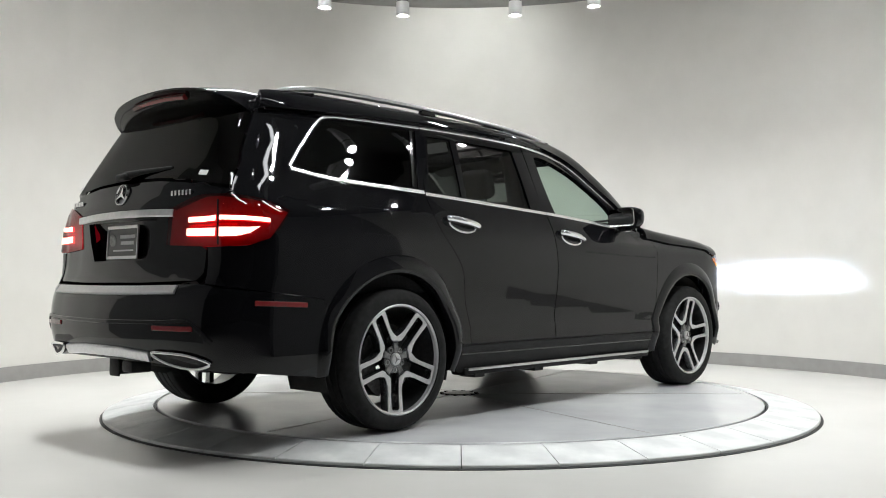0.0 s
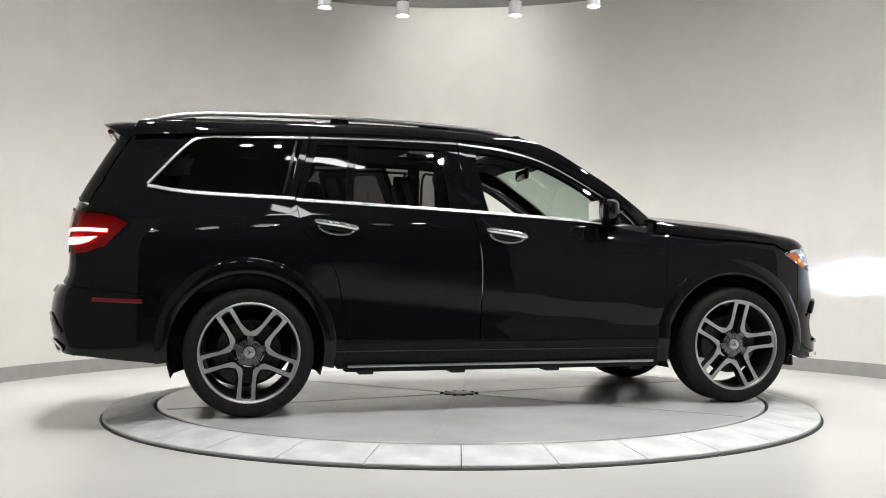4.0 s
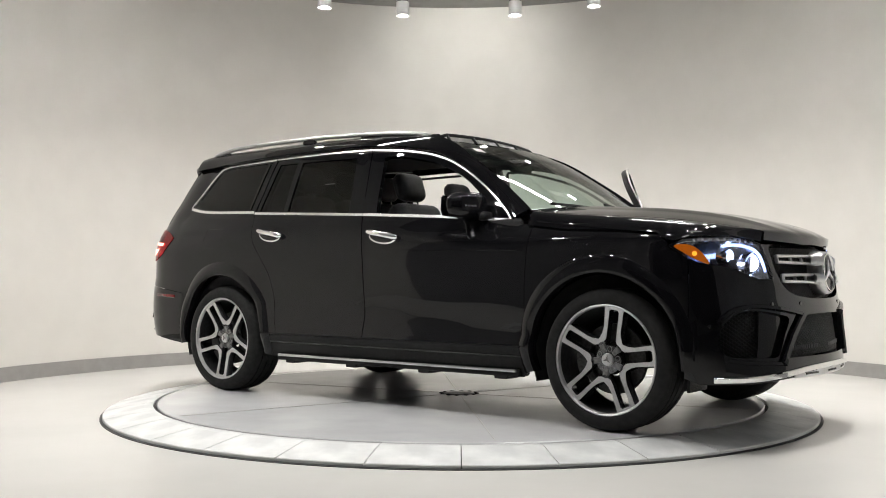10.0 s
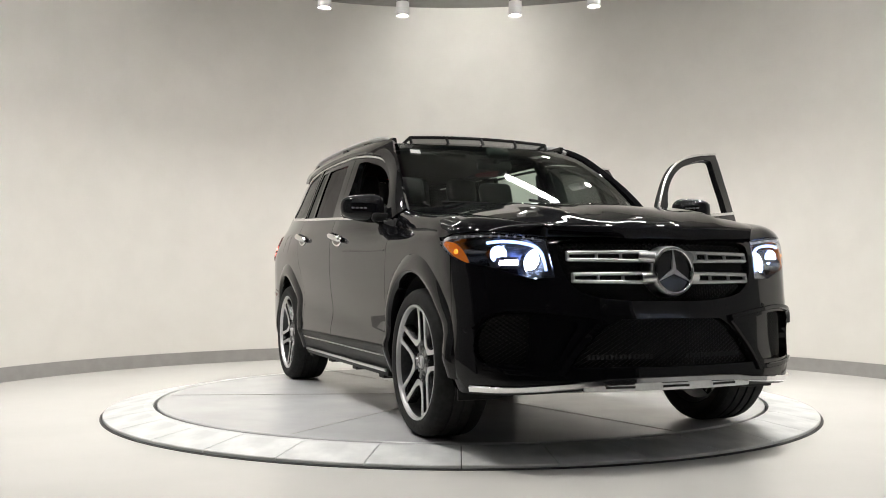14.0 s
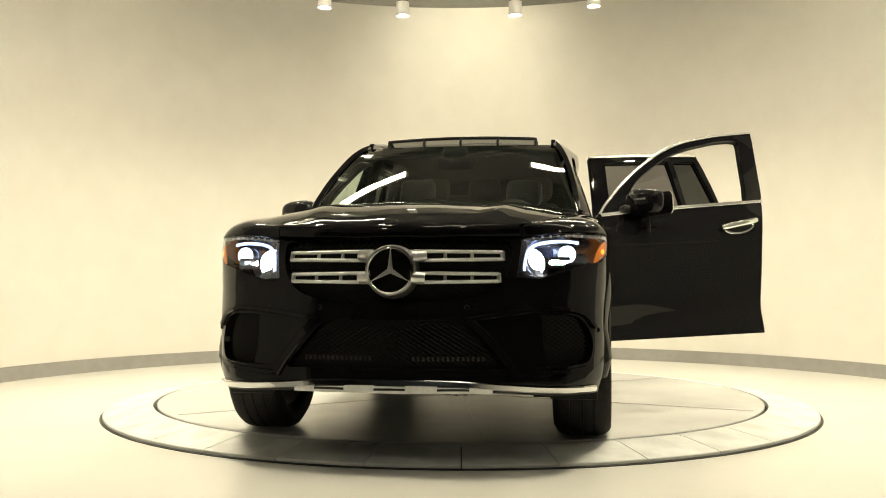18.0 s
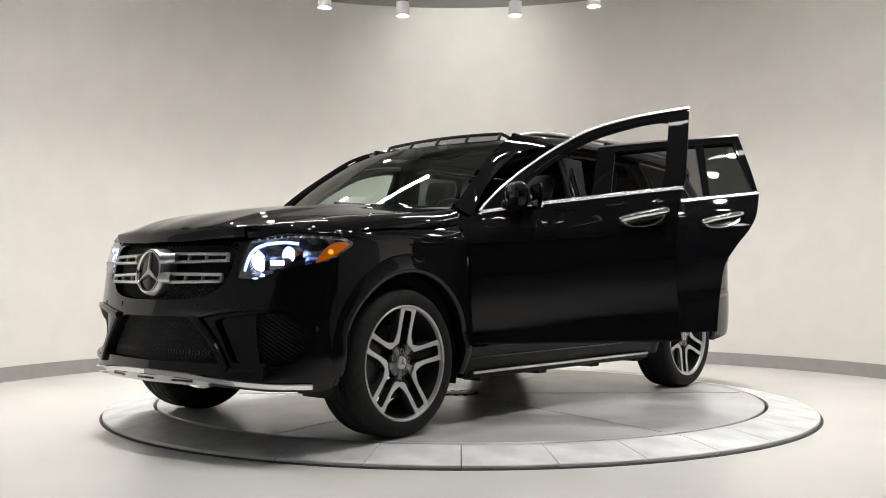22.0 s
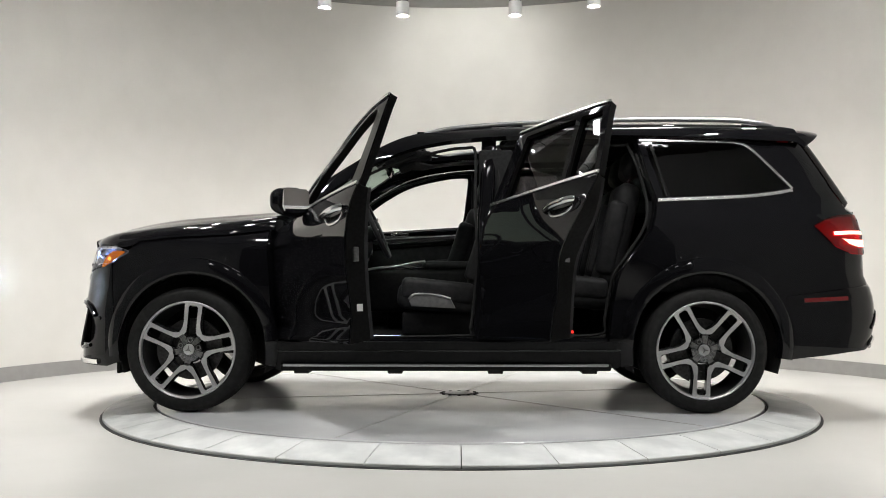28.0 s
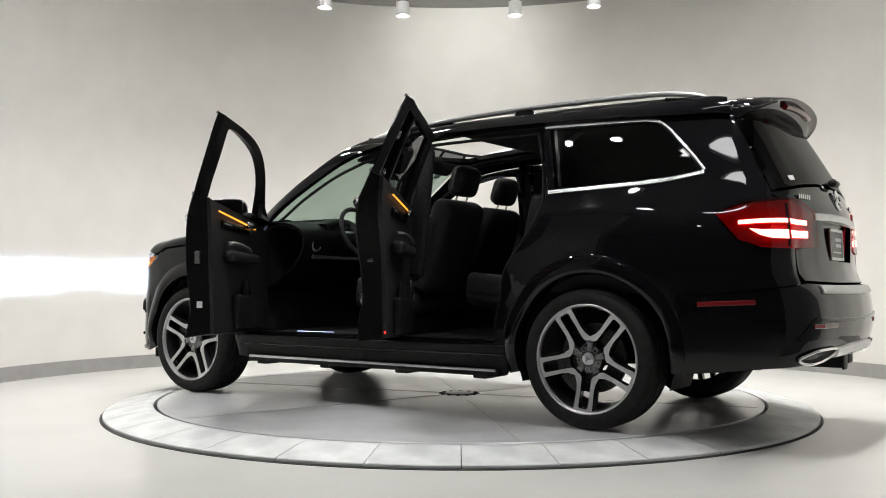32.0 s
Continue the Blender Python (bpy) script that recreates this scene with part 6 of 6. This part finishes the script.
def underbody():
    part("floor_pan", box_bm(-0.10, 0, 0.385, 4.5, 1.16, 0.12, 0.03), UNDER, CAR, "matte black underbody")
    part("cabin_floor", box_bm(-0.05, 0, 0.41, 2.1, 1.72, 0.06, 0.01), UNDER, CAR, "black cabin floor")
    part("engine_bay", box_bm(1.62, 0, 0.62, 1.1, 1.10, 0.40, 0.03), UNDER, CAR)
    part("luggage_floor", box_bm(-1.95, 0, 0.72, 1.0, 1.16, 0.06, 0.01), UNDER, CAR, "black luggage floor")
    for x in (1.5375, -1.5375):
        part("axle", tube_bm([(x, -0.76, 0.373), (x, 0.76, 0.373)], 0.05, 10), UNDER, CAR, smooth=50)
    part("exhaust_silencer", box_bm(-2.2, 0.0, 0.385, 0.4, 0.8, 0.10, 0.04), UNDER, CAR, "dark exhaust silencer", smooth=50)
    part("firewall", box_bm(1.02, 0, 0.80, 0.05, 1.60, 0.72, 0.01), UNDER, CAR)
    for sg in (1, -1):
        # running board with a bright edge
        b = new("running_board")
        b.parent = CAR
        b["label"] = "black running board with a bright metal edge"
        part("board_step", box_bm(0.0, sg * 0.865, 0.268, 1.98, 0.115, 0.045, 0.014), PLASTIC, b, smooth=40)
        part("board_edge", box_bm(0.0, sg * 0.928, 0.281, 1.94, 0.012, 0.016, 0.004), SATIN, b, "brushed aluminium edge strip", smooth=40)
        for i in range(4):
            part("board_rubber_strip", box_bm(0.0, sg * (0.835 + 0.022 * i), 0.2915, 1.8, 0.010, 0.004, 0.001), RUBBER, b)
        for x in (0.86, 0.3, -0.3, -0.86):
            part("board_bracket", box_bm(x, sg * 0.86, 0.245, 0.09, 0.12, 0.03, 0.006), UNDER, b)
        part("air_dam", box_bm(1.97, sg * 0.79, 0.262, 0.02, 0.22, 0.07, 0.006), PLASTIC, CAR, "small black air dam before the wheel", smooth=40)


def pillars():
    """Door openings of the left side: pillar, sill, seals; inner skins of both sides."""
    for sg in (1, -1):
        def sidep(x, z, o=0.0):
            p = body(U(x), z)
            return (p.x, sg * (p.y - o), p.z)
        rows = []
        for z in np.linspace(0.40, 1.665, 14):
            xc = -0.27 + 0.045 * (1.66 - z) if z > 1.2 else -0.25 + 0.0 * z
            w = 0.045 if z > 1.2 else 0.055 + 0.06 * max(0, 0.9 - z)
            rows.append([sidep(xc + w, z, 0.10), sidep(xc + w, z, 0.045), sidep(xc + w * 0.5, z, 0.030), sidep(xc - w * 0.5, z, 0.030), sidep(xc - w, z, 0.045), sidep(xc - w, z, 0.10)])
        grid_skin("centre_pillar", rows, PAINT, CAR, "gloss black centre pillar", thick=0.02, flip=sg > 0)
        part("door_sill", box_bm(-0.02, sg * 0.865, 0.405, 2.05, 0.13, 0.07, 0.015), PAINT, CAR, "gloss black door sill", smooth=40)
        part("pillar_trim", box_bm(-0.31, sg * 0.79, 1.2, 0.21, 0.05, 0.8, 0.02, Matrix.Rotation(radians(sg * 9), 4, "X")), CLOTH, CAR, smooth=50)
        # inner lining of quarter and luggage sides
        rows = [[sidep(x, z, 0.09) for z in (0.72, 0.95, 1.18, 1.27)] for x in (-1.22, -1.5, -1.9, -2.25)]
        grid_skin("luggage_trim", rows, CLOTH, CAR, "black luggage side trim", thick=0.01, flip=sg < 0)
        # rear edge of the rear door opening
        rows = []
        for x, z in catmull([(-0.985, 0.43), (-1.02, 0.68), (-1.055, 0.83), (-1.13, 0.94), (-1.215, 1.04), (-1.26, 1.13), (-1.285, 1.26), (-1.245, 1.42), (-1.19, 1.64)], 4):
            rows.append([sidep(x, z, 0.012), sidep(x + 0.02, z, 0.03), sidep(x + 0.03, z, 0.06), sidep(x - 0.02, z, 0.13)])
        grid_skin("rear_door_jamb", rows, PAINT, CAR, "gloss black door jamb", thick=0.006, flip=sg < 0)
        rows = []
        for x, z in [(1.025, 0.43), (1.03, 0.6), (1.045, 0.84), (1.058, 1.0), (1.05, 1.09)]:
            rows.append([sidep(x + 0.03, z, 0.012), sidep(x - 0.005, z, 0.035), sidep(x - 0.015, z, 0.07), sidep(x, z, 0.20)])
        grid_skin("front_door_jamb", rows, PAINT, CAR, "gloss black door jamb", thick=0.006, flip=sg > 0)
        # rubber seal round both openings
        for pts in ([(0.98, 0.46), (0.99, 0.8), (0.95, 1.10), (0.80, 1.215), (0.66, 1.335), (0.45, 1.465), (0.26, 1.535), (0.03, 1.595), (-0.12, 1.612), (-0.185, 1.58), (-0.18, 1.25), (-0.19, 0.9), (-0.15, 0.50), (-0.08, 0.455), (0.9, 0.445)],
                    [(-0.30, 0.48), (-0.31, 0.9), (-0.32, 1.25), (-0.33, 1.58), (-0.38, 1.62), (-1.05, 1.625), (-1.14, 1.60), (-1.22, 1.30), (-1.20, 1.12), (-1.08, 0.93), (-1.0, 0.80), (-0.95, 0.55), (-0.90, 0.46), (-0.36, 0.455)]):
            path = [sidep(x, z, 0.055) for x, z in catmull(pts, 4, True)]
            part("door_seal", tube_bm(path, 0.010, 6, True), RUBBER, CAR, "black rubber door seal", smooth=60)
    part("sill_plate", box_bm(0.42, 0.872, 0.4495, 0.60, 0.05, 0.006, 0.002), STEEL, CAR, "brushed metal sill plate")
    part("sill_plate_light", box_bm(0.42, 0.878, 0.4545, 0.30, 0.022, 0.005, 0), SILLGLOW, CAR, "illuminated bar of blue-white lettering")
    part("sill_plate", box_bm(-0.62, 0.872, 0.4495, 0.40, 0.05, 0.006, 0.002), STEEL, CAR, "brushed metal sill plate")


SILLGLOW = glow("sill_light", (0.6, 0.68, 1.0), 2.0)


def seat(x, y, z, w, lean, back_h, head=True, name="seat", depth=0.52):
    s = new(name)
    s.parent = CAR
    s["label"] = "black leather car seat"
    part("cushion", box_bm(x, y, z, depth, w, 0.17, 0.06, Matrix.Rotation(radians(-6), 4, "Y"), 3), LEATHER, s, smooth=60)
    for k in (1, -1):
        part("side_bolster", box_bm(x, y + k * (w / 2 - 0.03), z + 0.05, depth * 0.9, 0.09, 0.14, 0.04, Matrix.Rotation(radians(-6), 4, "Y"), 3), LEATHER, s, smooth=60)
    rot = Matrix.Rotation(radians(-lean), 4, "Y")
    bx, bz = x - depth / 2 + 0.02, z + 0.04
    off = rot @ Vector((0, 0, back_h / 2))
    bk = box_bm(bx + off.x, y, bz + off.z, 0.15, w * 0.94, back_h, 0.06, rot, 3)
    for v in bk.verts:
        t = (v.co.z - bz) / back_h
        v.co.y = y + (v.co.y - y) * (1 - 0.22 * max(0, t - 0.55))
    part("backrest", bk, LEATHER, s, smooth=60)
    for k in (1, -1):
        part("back_bolster", box_bm(bx + off.x * 0.95 + 0.05, y + k * w * 0.42, bz + off.z * 0.95, 0.12, 0.08, back_h * 0.7, 0.035, rot, 3), LEATHER, s, smooth=60)
    if head:
        top = rot @ Vector((0, 0, back_h + 0.13))
        hd = box_bm(bx + top.x + 0.01, y, bz + top.z, 0.11, 0.26, 0.20, 0.055, rot, 3)
        hr = part("headrest", hd, LEATHER, s, smooth=60)
        for k in (1, -1):
            a, b = rot @ Vector((0, 0, back_h - 0.03)), rot @ Vector((0, 0, back_h + 0.08))
            part("headrest_post", tube_bm([(bx + a.x, y + k * 0.06, bz + a.z), (bx + b.x, y + k * 0.06, bz + b.z)], 0.006, 6), CHROME, hr)
    return s


def cabin():
    for y in (0.38, -0.38):
        sx = 0.05 if y > 0 else 0.20
        s = seat(sx, y, 0.67, 0.52, 18, 0.62)
        part("seat_base", box_bm(sx + 0.01, y, 0.515, 0.44, 0.44, 0.15, 0.02), PLASTIC, s, smooth=40)
        part("seat_side_trim", prism_bm([(sx + x, z) for x, z in ((-0.11, 0.612), (-0.08, 0.672), (0.01, 0.694), (0.14, 0.700), (0.185, 0.668), (0.165, 0.625), (0.0, 0.618))], y + math.copysign(0.262, y), y + math.copysign(0.285, y), "xz", 0.008), GREYTRIM, s, "grey seat side panel", smooth=40)
        part("trim_edge", tube_bm([(sx + x, y + math.copysign(0.285, y), z) for x, z in catmull([(-0.08, 0.674), (0.01, 0.696), (0.14, 0.702), (0.182, 0.672)], 5)], 0.008, 6), SATIN, s, "bright edge of the seat side panel", smooth=60)
    for y in (0.42, 0.0, -0.42):
        seat(-0.80, y, 0.70, 0.44 if y else 0.36, 13, 0.68, True, "rear_seat", 0.48)
    for y in (0.33, -0.33):
        seat(-1.72, y, 0.84, 0.42, 14, 0.48, True, "third_row_seat", 0.40)
    part("centre_console", box_bm(0.28, 0, 0.72, 0.95, 0.24, 0.30, 0.04), PLASTIC, CAR, "black centre console", smooth=50)
    part("console_armrest", box_bm(0.0, 0, 0.89, 0.34, 0.22, 0.06, 0.025), LEATHER, CAR, smooth=50)
    for y in (0.118, -0.118):
        part("console_trim", tube_bm(catmull([(0.56, y, 0.858), (0.469, y, 0.874), (0.34, y, 0.884), (0.23, y, 0.908), (0.15, y, 0.918)], 5), 0.008, 8), SATIN, CAR, "satin silver console edge", smooth=60)
    part("console_lid", box_bm(0.30, 0, 0.872, 0.36, 0.20, 0.02, 0.008), GLOSS, CAR, "gloss black console lid", smooth=50)
    part("gear_paddle_stalk", tube_bm([(0.52, 0.36, 1.08), (0.53, 0.24, 1.10), (0.53, 0.20, 1.10)], 0.010, 8), PLASTIC, CAR, smooth=60)
    # inner trim of the closed right-hand front door
    card = box_bm(0.42, -0.86, 0.80, 1.10, 0.03, 0.68, 0.02)
    part("door_card", card, LEATHER, RIGHT_DOOR, "black leather inner door trim", smooth=50)
    part("armrest", box_bm(0.16, -0.775, 0.905, 0.62, 0.10, 0.07, 0.028, Matrix.Rotation(radians(6), 4, "Y")), LEATHER, RIGHT_DOOR, "padded black armrest", smooth=50)
    part("trim_strip", box_bm(0.36, -0.838, 1.065, 0.86, 0.02, 0.055, 0.01, Matrix.Rotation(radians(4), 4, "Y")), GLOSS, RIGHT_DOOR, "gloss black trim strip", smooth=50)
    part("inner_handle", tube_bm(catmull([(0.45, -0.82, 1.142), (0.41, -0.79, 1.150), (0.36, -0.79, 1.150), (0.32, -0.82, 1.146)], 4), 0.009, 8), CHROME, RIGHT_DOOR, "chrome inner handle", smooth=60)
    part("belt_rail", box_bm(0.36, -0.835, 1.118, 0.95, 0.012, 0.008, 0.003, Matrix.Rotation(radians(3.4), 4, "Y")), SATIN, RIGHT_DOOR, "thin silver line on the door trim")
    # dashboard as a swept profile
    prof = [(1.0, 1.19), (0.86, 1.195), (0.70, 1.18), (0.60, 1.13), (0.585, 1.06), (0.61, 0.99), (0.66, 0.93), (0.74, 0.87), (0.84, 0.80), (1.0, 0.74)]
    rows = [[(x + 0.03 * (y / 0.8) ** 2, y, z - 0.03 * (y / 0.8) ** 2) for x, z in catmull(prof, 4)] for y in np.linspace(-0.80, 0.80, 17)]
    grid_skin("dashboard", rows, FRAME, CAR, "black dashboard", thick=0.02, flip=True)
    rows = [[(0.645 + dx, y, 1.165 + 0.05 * math.cos((y - 0.38) / 0.19 * 1.5) + dz) for dx, dz in ((0.12, -0.02), (0.05, 0.0), (-0.03, -0.005), (-0.035, -0.04))] for y in np.linspace(0.20, 0.56, 9)]
    grid_skin("instrument_hood", rows, FRAME, CAR, "black instrument hood", thick=0.01, flip=True)
    for y in (0.30, 0.46):
        v = lathe_bm([(0.0, 0.0), (0.052, 0.0), (0.056, 0.010), (0.060, 0.010), (0.062, 0.0)], 28, "z")
        bmesh.ops.transform(v, matrix=Matrix.Translation((0.612, y, 1.135)) @ Matrix.Rotation(radians(-80), 4, "Y"), verts=v.verts)
        part("instrument_dial", v, STEEL, CAR, "round instrument with a silver rim", smooth=50)
    for y in (0.68, 0.10, -0.10, -0.68):
        v = lathe_bm([(0.048, 0.0), (0.046, 0.01), (0.038, 0.012), (0.034, 0.0)], 24, "z")
        bmesh.ops.transform(v, matrix=Matrix.Translation((0.60, y, 1.03)) @ Matrix.Rotation(radians(-90), 4, "Y"), verts=v.verts)
        part("air_vent", v, SATIN, CAR, "silver ringed air vent", smooth=50)
    part("dash_trim", box_bm(0.618, 0, 0.955, 0.012, 1.40, 0.04, 0.004), SATIN, CAR, "satin silver dashboard strip")
    part("centre_screen", box_bm(0.60, 0.0, 1.165, 0.02, 0.24, 0.13, 0.008), GLOSS, CAR, "dark centre screen", smooth=40)
    sw = new("steering_wheel")
    sw.parent = CAR
    sw["label"] = "black leather steering wheel with silver spokes"
    T = Matrix.Translation((0.455, 0.38, 1.115)) @ Matrix.Rotation(radians(-66), 4, "Y")
    rim = tube_bm([tuple(T @ Vector((0.185 * math.cos(a), 0.185 * math.sin(a), 0))) for a in [2 * math.pi * i / 40 for i in range(40)]], 0.016, 10, True)
    part("wheel_rim", rim, LEATHER, sw, smooth=60)
    part("airbag_cover", box_bm(0, 0, 0, 0.14, 0.16, 0.05, 0.02, None), LEATHER, sw, smooth=60).matrix_basis = T
    for a in (90, -90, 180):
        c, s_ = math.cos(radians(a)), math.sin(radians(a))
        part("wheel_spoke", tube_bm([tuple(T @ Vector((0.07 * c, 0.07 * s_, 0.0))), tuple(T @ Vector((0.18 * c, 0.18 * s_, 0.0)))], 0.016, 8, squash=0.5), SATIN, sw, smooth=60)
    part("steering_column", tube_bm([(0.475, 0.38, 1.105), (0.80, 0.38, 0.97)], 0.05, 12), PLASTIC, CAR, smooth=60)
    rv = new("rear_view_mirror")
    rv.parent = CAR
    rv["label"] = "black interior rear view mirror"
    part("mirror_body", box_bm(0.40, 0.0, 1.545, 0.035, 0.25, 0.075, 0.018), GLOSS, rv, smooth=60)
    part("mirror_stalk", tube_bm([(0.415, 0, 1.56), (0.47, 0, 1.62)], 0.014, 8), PLASTIC, rv, smooth=60)
    part("sensor_housing", box_bm(0.46, 0, 1.615, 0.10, 0.16, 0.05, 0.02, Matrix.Rotation(radians(38), 4, "Y")), PLASTIC, CAR, "black sensor housing behind the windscreen", smooth=50)
    part("overhead_console", box_bm(0.22, 0, 1.655, 0.22, 0.26, 0.04, 0.015), CLOTH, CAR, smooth=50)
    for y in (0.36, -0.36):
        part("sun_visor", box_bm(0.28, y, 1.632, 0.17, 0.36, 0.022, 0.01, Matrix.Rotation(radians(24), 4, "Y")), CLOTH, CAR, "folded sun visor", smooth=50)


side_panels(1)
side_panels(-1)
crown()
RIGHT_DOOR = door_common(-1, True, None)
door_common(-1, False, None)
door_common(1, True, DOOR_F)
door_common(1, False, DOOR_R)
mirrors()
front_end()
headlamps()
rear_end()
wheels()
underbody()
pillars()
cabin()


# ---- the disc carries the car round ----
TURN = [(0, 47.87), (1, 39.48), (2, 31.01), (3, 22.64), (4, 13.8), (5, 4.98), (6, -3.77), (7, -12.38), (8, -20.86), (9, -29.06), (10, -36.82), (11, -44.94), (12, -52.4), (13, -59.82), (14, -67.77), (15, -75.38), (16, -82.98), (17, -90.61), (18, -98.3), (19, -105.94), (20, -113.76), (21, -121.64), (22, -129.91), (23, -138.3), (24, -146.63), (25, -155.03), (26, -163.39), (27, -171.76), (28, -180.1), (29, -188.72), (30, -197.31), (31, -205.38), (32, -213.34)]
CAR_OFF = Vector((0.081, 0.053, 0))


def motions():
    rows_car, rows_disc = [], []
    ts = [t for t, _ in TURN]
    hs = [h for _, h in TURN]
    for i in range(33):
        a = float(np.interp(i, ts, hs))
        m = Matrix.Rotation(radians(a), 4, "Z")
        p = m @ CAR_OFF
        rows_car.append((float(i), pose(p.x, p.y, DISC_Z, 0, 0, a)))
        rows_disc.append((float(i), pose(0, 0, 0, 0, 0, a)))
    walk(CAR, rows_car)
    walk(DISC_OB, rows_disc)


motions()
